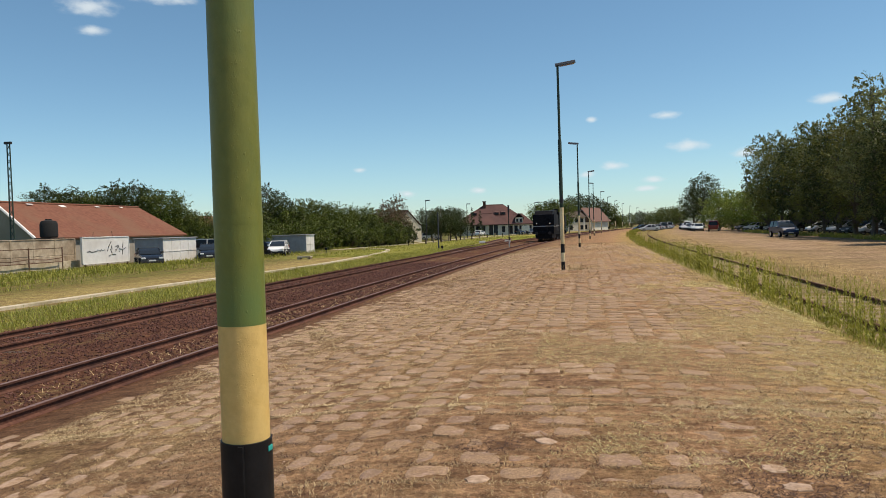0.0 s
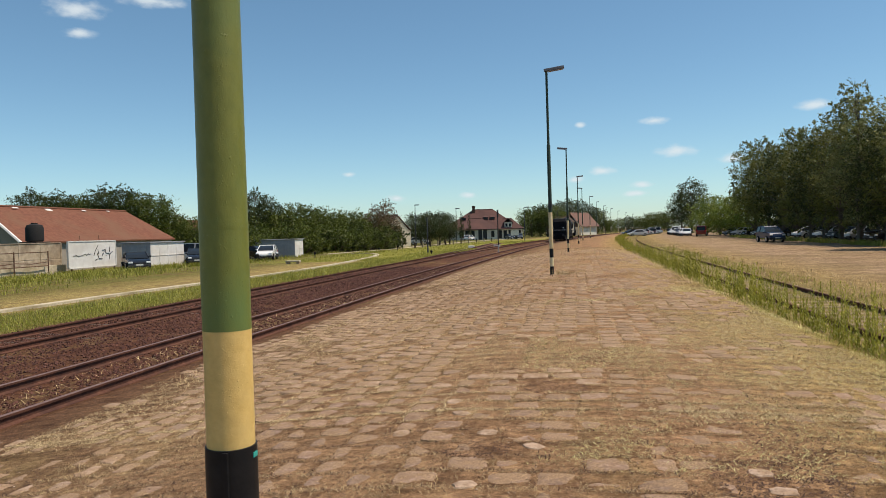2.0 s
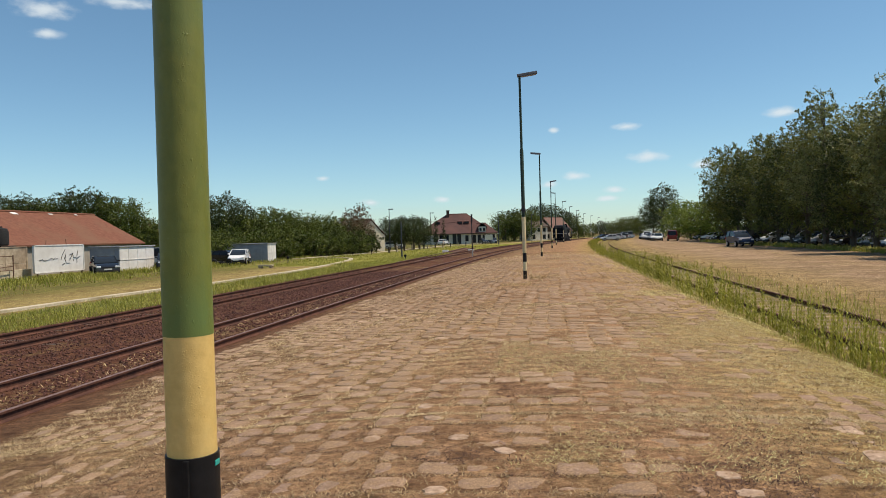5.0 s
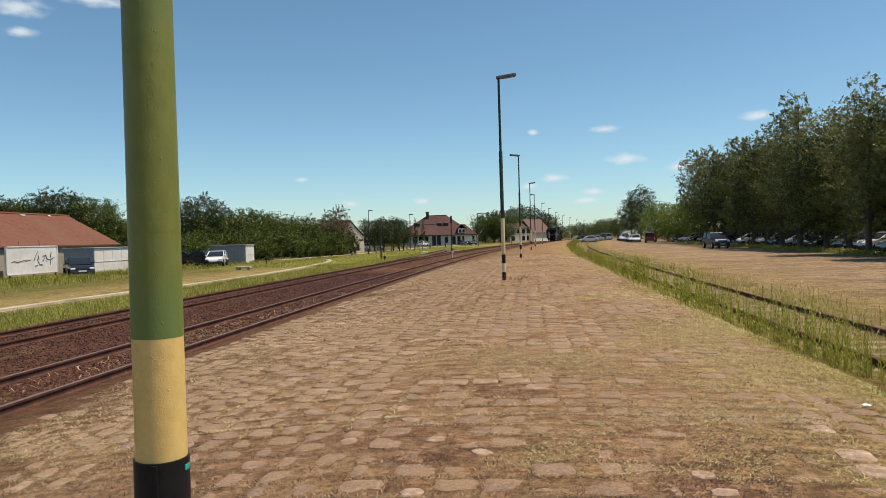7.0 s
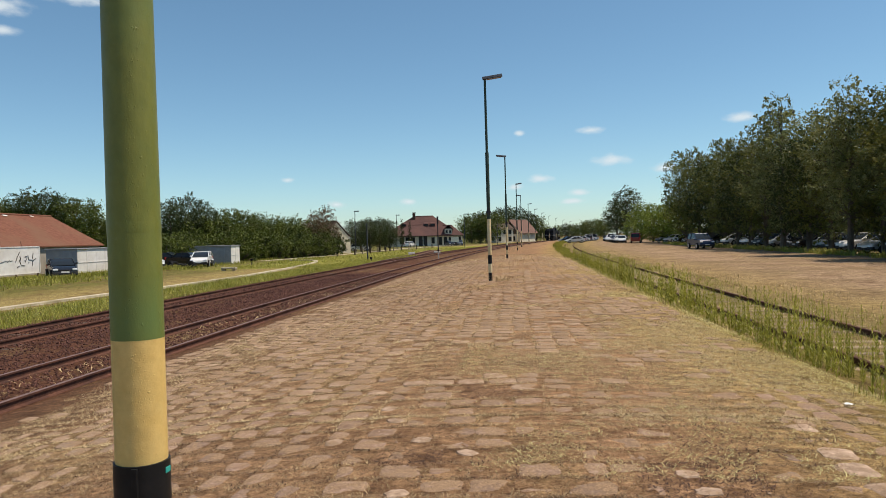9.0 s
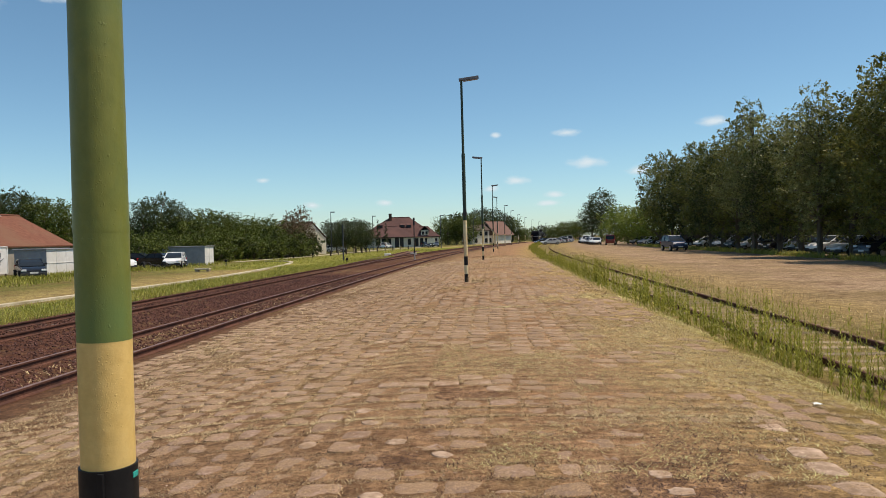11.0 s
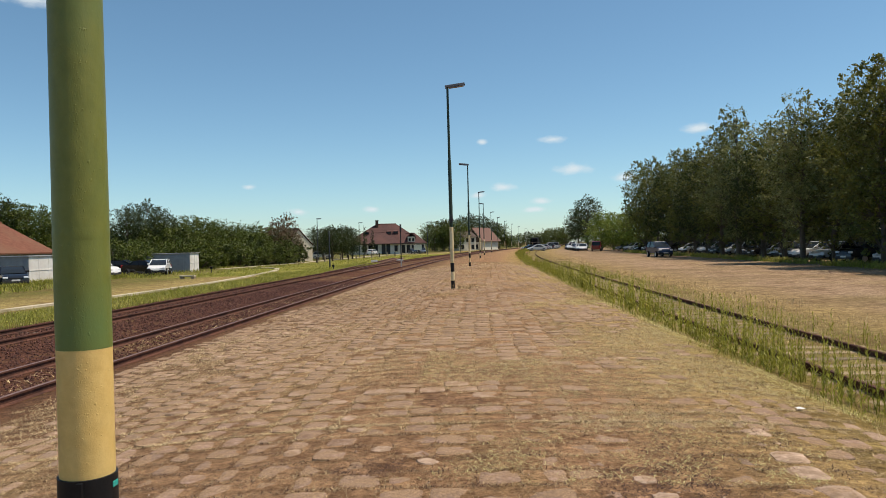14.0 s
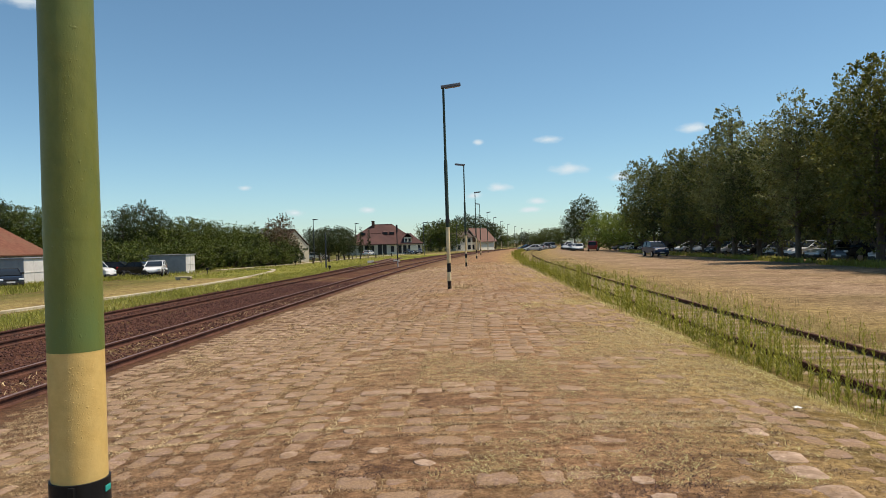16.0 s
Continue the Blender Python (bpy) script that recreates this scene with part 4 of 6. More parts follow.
barn = gabled("long_shed", "long low building with a faded red tiled roof", -50.3, -39.9, 46.2, 66.2, -0.7, 1.75, 4.55, M_GREYWALL, M_ROOFTILE, over=0.25, windows=[("-y", 2.0, 1.0, 0.9, 1.0)], category="building")
for ob in barn.children:
    for v in ob.data.vertices:
        p = ob.matrix_basis @ v.co
        if p.y < -5 and ob.name.split(".")[0] != "window":
            p.y += 0.4 * (5.2 - p.x)
            v.co = ob.matrix_basis.inverted() @ p
for s in (-1, 1):
    verge = limb(bmesh.new(), (s * 5.45, -10.3 + 0.4 * (5.2 - s * 5.45), 2.37), (0, -10.3 + 0.4 * 5.2, 5.32), 0.11, 0.11, 6)
    part("verge_board", verge, M_WHITEPANEL, barn, "white mortar verge")
for i in range(5):
    rr = random.Random(i)
    part("patch", box(-0.15, rr.uniform(0.0, 0.25), 0, rr.uniform(0.3, 0.7), 0.0, 0.02), M_WHITEPANEL, barn, "white mortar patch on the roof", (0.28 + rr.random() * 0.3, -9.8 + i * 4.1 + rr.random(), 5.26 - rr.random() * 0.05), (0, 27, 0))
far_shop = gabled("low_building", "low ochre building with a tiled roof behind trees", -66, -58, 104, 116, -0.7, 2.2, 4.6, M_OCHRE, M_ROOFTILE, windows=[("-y", 0, 1.0, 1.2, 1.2)], category="building")


def water_tank():
    t = thing("water_tank", "black plastic tank on a timber stand behind the wall", "tank", (-37.9, 45.1, -0.7))
    part("tank", rod([(2.42, 0.5), (2.5, 0.6), (3.4, 0.6), (3.62, 0.5), (3.7, 0.2)], 22), M_TYRE, t, smooth=True)
    part("lid", rod([(3.7, 0.22), (3.78, 0.22)], 14), M_TYRE, t)
    for x in (-0.5, 0.5):
        for y in (-0.5, 0.5):
            part("stand_leg", box(x - 0.06, x + 0.06, y - 0.06, y + 0.06, -0.1, 2.3), M_DARKWOOD, t)
    part("stand_deck", box(-0.7, 0.7, -0.7, 0.7, 2.3, 2.42, 0.01, segs=1), M_DARKWOOD, t)


water_tank()


def lattice_mast():
    x, y = polar(-42.25, 57.5)
    t = thing("lattice_mast", "slender steel lattice mast beside the wall", "mast", (x, y, -0.7))
    H = 9.0
    for sx in (-0.16, 0.16):
        bm = limb(bmesh.new(), (sx, 0, -0.2), (sx * 0.7, 0, H), 0.05, 0.04, 6)
        part("leg", bm, M_POSTDARK, t)
    bm = bmesh.new()
    for i in range(18):
        limb(bm, (-0.15, 0, i * 0.5), (0.15, 0, i * 0.5 + 0.5), 0.02, 0.02, 5)
        limb(bm, (0.15, 0, i * 0.5), (-0.15, 0, i * 0.5 + 0.5), 0.02, 0.02, 5)
    part("bracing", bm, M_POSTDARK, t)
    part("cap", box(-0.3, 0.25, -0.08, 0.08, H - 0.05, H + 0.12, 0.02), M_DARKMETAL, t)


lattice_mast()


# ---- houses along the line ----
hx, hy = polar(-14.0, 126)
cottage = gabled("small_house", "small pale gabled house behind a withered tree", hx - 2.4, hx + 2.4, hy, hy + 8, -0.7, 2.2, 4.75, M_CREAMWALL, M_RUST, over=0.12, windows=[("-y", 0.3, 2.2, 0.7, 0.8), ("-y", -1.2, 0.8, 0.8, 1.0)])
cottage.matrix_basis = pose(hx - 1.1, hy + 0.5, -0.7, 0, 0, 35)


STATION_BEARING = -6.31


def hipped(t, x0, x1, y0, y1, eave, ridge, r0, r1, wall, roof, over=0.6):
    """One volume of a building: four walls and a hipped roof whose ridge runs from r0 to r1 along x."""
    for a, b, c, d in ((x0, x1, y0, y0 + 0.3), (x0, x1, y1 - 0.3, y1), (x0, x0 + 0.3, y0 + 0.3, y1 - 0.3), (x1 - 0.3, x1, y0 + 0.3, y1 - 0.3)):
        part("wall", box(a, b, c, d, -0.3, eave), wall, t)
    ym = (y0 + y1) / 2
    a, b, c, d = Vector((x0 - over, y0 - over, eave - 0.2)), Vector((x1 + over, y0 - over, eave - 0.2)), Vector((x1 + over, y1 + over, eave - 0.2)), Vector((x0 - over, y1 + over, eave - 0.2))
    p, q = Vector((r0, ym, ridge)), Vector((r1, ym, ridge))
    for face in ((a, b, q, p), (b, c, q), (c, d, p, q), (d, a, p)):
        bm = bmesh.new()
        up = [bm.verts.new(v + Vector((0, 0, 0.14))) for v in face]
        dn = [bm.verts.new(v) for v in face]
        bm.faces.new(up)
        bm.faces.new(dn)
        n = len(face)
        for i in range(n):
            bm.faces.new((up[i], up[(i + 1) % n], dn[(i + 1) % n], dn[i]))
        bmesh.ops.recalc_face_normals(bm, faces=bm.faces[:])
        part("roof_slope", bm, roof, t)
    part("ridge_cap", rod([(r0, 0.13), (r1, 0.13)], 8), roof, t, "", (0, ym, ridge + 0.15), (0, 90, 0))
    part("eave_board", box(x0 - over, x1 + over, y0 - over - 0.05, y0 - over, eave - 0.28, eave - 0.1), M_DARKWOOD, t)


def opening(t, x, y, w, z0, z1, frame_mat=None):
    """A window or door in a wall that faces the line."""
    win = part("window", box(x - w / 2 - 0.1, x + w / 2 + 0.1, y - 0.06, y - 0.003, z0 - 0.1, z1 + 0.1, 0.01, segs=1), frame_mat or M_DARKWOOD, t)
    part("pane", box(x - w / 2, x + w / 2, y - 0.075, y - 0.062, z0, z1), M_GLASS, win)


def station():
    sx, sy = polar(STATION_BEARING, 200)
    t = thing("station_house", "station house with steep maroon hipped roofs and white walls", "building", (sx, sy, -0.7), -STATION_BEARING)
    hipped(t, -12.6, 7.4, 3.5, 15.5, 3.6, 8.6, -4.9, 0.9, M_PLASTER, M_MAROON)
    hipped(t, -9.2, 1.9, -2.4, 6.0, 3.0, 5.9, -5.2, -2.4, M_PLASTER, M_MAROON)
    hipped(t, 1.95, 9.0, 0.2, 6.4, 3.0, 5.6, 3.5, 6.2, M_PLASTER, M_MAROON, 0.45)
    part("chimney", box(-0.42, 0.42, -0.42, 0.42, 6.6, 9.7, 0.03), M_RUST, t, "dark brick chimney", (-4.7, 8.6, 0))
    part("chimney_cap", box(-0.52, 0.52, -0.52, 0.52, 9.7, 9.85, 0.02), M_RUST, t, "", (-4.7, 8.6, 0))
    for x in (-7.6, -1.2, 0.7):
        d = part("dormer", prism([(-0.9, 0), (-0.9, 0.75), (0.9, 1.15), (0.9, 0)], -0.7, 0.7), M_MAROON, t, "", (x, 6.3, 5.7))
        part("dormer_pane", box(-0.5, 0.5, -0.93, -0.905, 0.12, 0.62), M_GLASS, d)
    # white gabled dormer over the wing
    g = part("gabled_dormer", box(-1.05, 1.05, -1.0, 2.6, 0, 1.5), M_PLASTER, t, "white gabled dormer", (5.1, 1.2, 3.2))
    for s_ in (-1, 1):
        bm = bmesh.new()
        v = [(0, -1.3, 2.6), (0, 2.6, 2.6), (s_ * 1.4, 2.6, 1.25), (s_ * 1.4, -1.3, 1.25)]
        up, dn = [bm.verts.new((a, b, c + 0.12)) for a, b, c in v], [bm.verts.new(p) for p in v]
        bm.faces.new(up)
        bm.faces.new(dn)
        for i in range(4):
            bm.faces.new((up[i], up[(i + 1) % 4], dn[(i + 1) % 4], dn[i]))
        bmesh.ops.recalc_face_normals(bm, faces=bm.faces[:])
        part("dormer_slope", bm, M_MAROON, g)
        part("dormer_pane", box(s_ * 0.5 - 0.3, s_ * 0.5 + 0.3, -1.03, -1.002, 0.25, 1.15), M_GLASS, g)
    part("dormer_gable", prism([(-0.98, 1.5), (-0.9, 1.5), (-0.9, 1.55), (-0.98, 1.55)], -0.9, 0.9), M_PLASTER, g)
    for x in (-8.0, -6.4, -4.9):
        opening(t, x, -2.4, 0.9, 0.8, 2.5)
    # flat dark panel on the wall paints the shade inside the open entrance
    porch = part("porch", box(-3.3, -0.9, -2.42, -2.403, 0.0, 2.75), M_DARKMETAL, t, "flat dark panel for the shade inside an open entrance")
    part("porch_post", box(-2.2, -2.0, -2.55, -2.43, 0.0, 2.75, 0.02, segs=1), M_PLASTER, porch)
    opening(t, 0.7, -2.4, 0.7, 0.8, 2.3)
    for x in (2.8, 4.2, 5.6, 6.9, 8.1):
        opening(t, x, 0.2, 0.75, 0.3, 2.4)


station()
bx_, by_ = polar(-0.75, 240)
pale = gabled("pale_house", "pale two-storey house behind trees", bx_ - 3.2, bx_ + 3.0, by_, by_ + 9, -0.7, 4.0, 5.8, M_PLASTER, M_DARKWOOD, along="x", windows=[("-x", -1.9, 3.0, 0.9, 1.2), ("-x", 0.0, 3.0, 0.9, 1.2), ("-x", 1.9, 3.0, 0.9, 1.2), ("-x", -1.9, 0.6, 0.9, 1.3), ("-x", 1.9, 0.6, 0.9, 1.3), ("-y", 0, 2.8, 0.9, 1.2)])
cx_, cy_ = polar(0.85, 250)
timber = gabled("timber_house", "gabled house with red tiles and brown boarding", cx_ - 4.2, cx_ + 3.6, cy_, cy_ + 11, -0.7, 3.0, 7.1, M_PLASTER, M_BROWNTILE, over=0.7, windows=[("-y", -1.6, 0.6, 1.1, 1.4), ("-y", 1.4, 0.6, 1.1, 1.4), ("-y", 0, 4.0, 1.0, 1.1)])

pale.matrix_basis = pale.matrix_basis @ pose(0, 0, 0, 0, 0, 25)
bm = bmesh.new()
tri = [(-3.6, 2.9), (3.6, 2.9), (0, 7.3)]
fa, fb = [bm.verts.new((a, -5.58, b)) for a, b in tri], [bm.verts.new((a, -5.503, b)) for a, b in tri]
bm.faces.new(fa)
bm.faces.new(list(reversed(fb)))
for i in range(3):
    bm.faces.new((fa[i], fb[i], fb[(i + 1) % 3], fa[(i + 1) % 3]))
part("gable_boarding", bm, M_DARKWOOD, timber, "brown gable boarding")
timber.matrix_basis = timber.matrix_basis @ pose(0, 0, 0, 0, 0, -32)


def left_lamp(b, d, h=7.2, arm=True):
    x, y = polar(b, d)
    t = thing("street_lamp", "slim grey street lamp by the station road", "street lamp", (x, y, -0.7), 0, "road lamps")
    part("shaft", rod([(-0.2, 0.09), (h, 0.055)], 10), M_LAMPHEAD, t, smooth=True)
    if arm:
        part("lamp_head", box(-0.1, 0.75, -0.12, 0.12, h - 0.02, h + 0.14, 0.04), M_LAMPHEAD, t)


for b, d in ((-12.32, 125), (-9.02, 150), (-3.55, 155), (-0.9, 185), (1.7, 260)):
    left_lamp(b, d)
left_lamp(-11.38, 76, 4.0, False)


def signal_post(b, d):
    x, y = polar(b, d)
    t = thing("signal_post", "dark signal post with a white foot beside the track", "signal", (x, y, ground_z(x, y)))
    part("foot", rod([(-0.2, 0.07), (0.75, 0.07)], 10), M_WHITELINE, t, "white foot")
    part("collar", rod([(0.75, 0.07), (1.1, 0.07)], 10), M_BLACK, t)
    part("shaft", rod([(1.1, 0.06), (4.3, 0.05)], 10), M_DARKMETAL, t)
    part("signal_head", box(-0.09, 0.09, -0.08, 0.08, 3.7, 4.5, 0.03), M_DARKMETAL, t)


signal_post(-5.68, 76)
for b, d, h in ((-20.4, 72, 0.75), (-15.3, 92, 0.6), (-13.8, 95, 0.75), (-11.1, 70, 0.6)):
    x, y = polar(b, d)
    t = thing("dwarf_signal", "small black dwarf signal in the grass", "signal", (x, y, -0.68), 0, "dwarf signals")
    part("post", rod([(-0.1, 0.05), (h * 0.5, 0.05)], 8), M_DARKMETAL, t)
    part("disc", rod([(-0.05, 0.13), (0.05, 0.13)], 14), M_BLACK, t, "", (0, 0, h * 0.7), (90, 0, 0))
for i in range(11):
    x, y = polar(-12.4 + i * 0.62, 106 + i * 5)
    t = thing("bollard", "short weathered post along the verge", "bollard", (x, y, -0.68), 0, "verge posts")
    part("post", box(-0.11, 0.11, -0.11, 0.11, -0.1, 0.85, 0.03, segs=1), M_CONCRETE if i % 2 else M_DARKWOOD, t)
x, y = polar(-22.1, 60)
slab = thing("stone_bench", "pale concrete slab on two blocks in the grass", "bench", (x, y, -0.68))
part("slab", box(-0.6, 0.6, -0.25, 0.25, 0.16, 0.28, 0.02), M_KERB, slab)
for s in (-0.45, 0.45):
    part("block", box(s - 0.12, s + 0.12, -0.2, 0.2, -0.05, 0.16, 0.02), M_CONCRETE, slab)
x, y = polar(-4.35, 172)
sign = thing("sign_board", "white blank sign board on two posts", "sign", (x, y, -0.68))
part("board", box(-0.95, 0.95, -0.04, 0.04, 1.1, 2.35, 0.01), M_WHITEPANEL, sign)
for s in (-0.7, 0.7):
    part("post", box(s - 0.05, s + 0.05, 0.042, 0.14, -0.1, 2.3), M_DARKMETAL, sign)


# pale kerb of the old platform and the footpath behind it
def ribbon(name, line, width, z, thick, label, category, material=M_KERB):
    bm = bmesh.new()
    pts = [Vector((x, y, 0)) for x, y in line]
    fine = []
    for i in range(len(pts) - 1):
        p0, p1, p2, p3 = pts[max(0, i - 1)], pts[i], pts[i + 1], pts[min(len(pts) - 1, i + 2)]
        for k in range(6):
            f = k / 6
            fine.append(0.5 * (2 * p1 + (p2 - p0) * f + (2 * p0 - 5 * p1 + 4 * p2 - p3) * f * f + (3 * p1 - p0 - 3 * p2 + p3) * f ** 3))
    fine.append(pts[-1])
    loops = []
    for i, p in enumerate(fine):
        d = (fine[min(i + 1, len(fine) - 1)] - fine[max(i - 1, 0)]).normalized()
        s = Vector((d.y, -d.x, 0)) * width / 2 * (1 + 0.12 * noise.noise(p * 0.4))
        loops.append([bm.verts.new((p + s * a).to_tuple()[:2] + (z + h,)) for a, h in ((-1, 0), (-1, thick), (1, thick), (1, 0))])
    for a, b in zip(loops, loops[1:]):
        for i in range(4):
            bm.faces.new((a[i], a[(i + 1) % 4], b[(i + 1) % 4], b[i]))
    bmesh.ops.recalc_face_normals(bm, faces=bm.faces[:])
    tagged(new(name, finish(name, bm, material)), label, category, kind="structure")


M_BED = surf("branch_ballast", (0.06, 0.03, 0.022), (0.17, 0.09, 0.065), 6, 0.95, 0.6, c3=(0.15, 0.10, 0.06), big=0.2, spec=0.1)
ribbon("track_bed", [(branch_x(y) - 0.25, y) for y in range(64, 128, 9)], 3.0, -0.8, 0.152, "brown ballast under the branch track", "track bed", M_BED)
for x, y in ((-13.6, 98.5), (-10.2, 100.5)):
    t = thing("marker_stone", "low whitewashed marker stone beside the turnout", "marker", (x, y, ground_z(x, y)), 20, "marker stones")
    part("stone", box(-0.45, 0.45, -0.16, 0.16, -0.1, 0.3, 0.06), M_WHITEPANEL, t)
ribbon("kerb", [(-19.5, -5), (-18.6, 8), (-18.4, 19.5), (-18.2, 28.5), (-17.4, 37), (-17.4, 48.8), (-18.6, 63), (-20.2, 73), (-22.6, 79), (-25.5, 81)], 0.42, -0.75, 0.18, "pale concrete kerb of an old low platform", "kerb")
ribbon("footpath", [(-29.5, 82), (-28.0, 90), (-25.8, 106), (-24.6, 134), (-22, 165), (-14, 200)], 1.3, -0.75, 0.11, "pale concrete footpath along the verge", "footpath")


# ---- cars ----
PAINT = {
    "white": clean("white_car_paint", (0.78, 0.78, 0.77), 0.25, 0, 0.5), "silver": clean("silver_car_paint", (0.60, 0.61, 0.63), 0.3, 0.3, 0.5), "black": clean("black_car_paint", (0.012, 0.012, 0.014), 0.25, 0, 0.5),
    "blue": clean("dark_blue_car_paint", (0.012, 0.03, 0.08), 0.35, 0.0, 0.2), "red": clean("dark_red_car_paint", (0.16, 0.015, 0.015), 0.3, 0, 0.5), "grey": clean("grey_car_paint", (0.10, 0.11, 0.12), 0.3, 0.4, 0.5),
    "teal": clean("blue_grey_car_paint", (0.13, 0.18, 0.23), 0.3, 0.3, 0.5)}
M_HEADLIGHT = clean("headlight_glass", (0.75, 0.77, 0.8), 0.1)
M_TAIL = clean("tail_light_plastic", (0.35, 0.02, 0.02), 0.2)
BODY = {  # half outlines along the car: (x from the rear, z), then the glasshouse
    "hatch": ([(0.05, 0.35), (0.0, 0.75), (0.12, 0.98), (0.9, 1.0), (2.85, 0.95), (3.7, 0.82), (3.98, 0.62), (4.02, 0.35)], [(0.15, 0.97), (0.55, 1.42), (0.9, 1.48), (2.0, 1.46), (2.95, 0.95)], 0.72, 3.2),
    "saloon": ([(0.05, 0.35), (0.0, 0.78), (0.15, 0.96), (1.0, 0.98), (3.2, 0.93), (4.2, 0.80), (4.5, 0.6), (4.52, 0.33)], [(0.75, 0.96), (1.35, 1.38), (1.7, 1.43), (2.55, 1.41), (3.4, 0.92)], 0.8, 3.6),
    "suv": ([(0.05, 0.42), (0.0, 0.85), (0.1, 1.08), (1.0, 1.1), (3.15, 1.06), (4.15, 0.96), (4.38, 0.72), (4.4, 0.42)], [(0.12, 1.07), (0.4, 1.62), (0.8, 1.70), (2.35, 1.68), (3.2, 1.06)], 0.82, 3.5),
    "van": ([(0.05, 0.4), (0.0, 0.9), (0.02, 1.1), (1.0, 1.12), (3.5, 1.1), (4.25, 0.95), (4.42, 0.7), (4.45, 0.4)], [(0.03, 1.09), (0.1, 1.82), (0.4, 1.9), (2.9, 1.86), (3.6, 1.09)], 0.85, 3.6),
}


def car_source(shape, paint):
    lower, upper, x_rear, x_front = BODY[shape]
    word = {"hatch": "hatchback", "saloon": "saloon car", "suv": "sport utility car", "van": "small van"}[shape]
    t = thing("car" if shape != "van" else "van", f"parked {'blue-grey' if paint == 'teal' else paint} {word} with dark windows", "car", group="parked cars")
    w = 0.86
    bm = prism(lower, -w, w)
    for v in bm.verts:
        if v.co.z > 0.7:
            v.co.x *= 0.95
        if v.co.y < 0.3 or v.co.y > lower[-1][0] - 0.4:
            v.co.x *= 0.92
    bmesh.ops.bevel(bm, geom=bm.edges[:], offset=0.05, segments=2, affect="EDGES")
    body = part("body", bm, PAINT[paint], t, smooth=True)
    bm = prism(upper, -w * 0.93, w * 0.93)
    top = max(z for _, z in upper)
    for v in bm.verts:
        if v.co.z > 1.2:
            v.co.x *= 0.84
    bmesh.ops.bevel(bm, geom=bm.edges[:], offset=0.04, segments=2, affect="EDGES")
    part("glasshouse", bm, M_GLASS, t, "dark window glass", smooth=True)
    roof = [(upper[1][0] - 0.02, upper[1][1] - 0.03)] + [(y, z + 0.012) for y, z in upper[1:-1]] + [(upper[-2][0] + 0.06, upper[-2][1] - 0.05)]
    bm = prism(roof, -w * 0.785, w * 0.785)
    part("roof", bm, PAINT[paint], t, smooth=True)
    mid = (upper[1][0] + upper[-2][0]) / 2
    for s in (-1, 1):
        for (ya, za), (yb, zb) in (((upper[0][0] + 0.02, upper[0][1]), (upper[1][0], upper[1][1])), ((upper[-2][0], upper[-2][1]), (upper[-1][0], upper[-1][1])), ((mid, upper[0][1]), (mid, top - 0.03))):
            part("pillar", limb(bmesh.new(), (s * w * 0.935, ya, za), (s * w * 0.79, yb, zb) if zb > za else (s * w * 0.935, yb, zb), 0.04, 0.04, 5) if zb > za else limb(bmesh.new(), (s * w * 0.79, ya, za), (s * w * 0.93, yb, zb), 0.04, 0.04, 5), PAINT[paint], t)
        part("headlight", box(s * 0.62 - 0.16, s * 0.62 + 0.16, lower[-2][0] - 0.12, lower[-2][0] + 0.02, lower[-2][1] - 0.02, lower[-2][1] + 0.12, 0.03, segs=1), M_HEADLIGHT, t)
        part("tail_light", box(s * 0.68 - 0.12, s * 0.68 + 0.1, -0.01, 0.1, lower[1][1] - 0.05, lower[1][1] + 0.2, 0.02, segs=1), M_TAIL, t)
        part("mirror", box(s * 0.9 - 0.1, s * 0.9 + 0.1, upper[-1][0] - 0.35, upper[-1][0] - 0.22, 1.0, 1.12, 0.03, segs=1), PAINT[paint], t)
        for y in (x_rear, x_front):
            wh = part("wheel", rod([(-0.1, 0.24), (-0.1, 0.31), (-0.06, 0.33), (0.06, 0.33), (0.1, 0.31), (0.1, 0.24)], 18), M_TYRE, t, "", (s * 0.79, y, 0.33), (0, 90, 0))
            part("rim", rod([(-0.105, 0.22), (0.105, 0.22)], 14), M_RIM, wh)
    part("number_plate", box(-0.26, 0.26, lower[-1][0] + 0.001, lower[-1][0] + 0.015, 0.42, 0.53), M_WHITEPANEL, t)
    part("front_bumper", box(-0.8, 0.8, lower[-1][0] - 0.18, lower[-1][0] + 0.01, 0.28, 0.5, 0.05), M_DARKMETAL, t)
    return t


CARS = {}


def park(shape, paint, x, y, heading):
    """Stands a car with its middle at x, y and its nose to that bearing."""
    length = BODY[shape][0][-1][0]
    h = radians(heading)
    m = pose(x - math.sin(h) * length / 2, y - math.cos(h) * length / 2, ground_z(x, y), 0, 0, -heading)
    if (shape, paint) not in CARS:
        CARS[shape, paint] = car_source(shape, paint)
        CARS[shape, paint].matrix_basis = m
    else:
        copy_thing(CARS[shape, paint], m)


park("suv", "blue", 20.9, 80.0, 176)
park("van", "red", 23.4, 134, 12)
park("saloon", "white", 14.9, 163, 262)
park("saloon", "black", 13.9, 168, 250)
# a file of cars along the drive
for i, (shape, paint) in enumerate([("hatch", "white"), ("hatch", "white"), ("saloon", "blue"), ("hatch", "grey"), ("hatch", "white"), ("van", "white"), ("saloon", "white"), ("hatch", "grey"), ("saloon", "black")]):
    park(shape, paint, 21.9 + i * 0.35, 141 + i * 5.2, 188 + (i * 7) % 9)
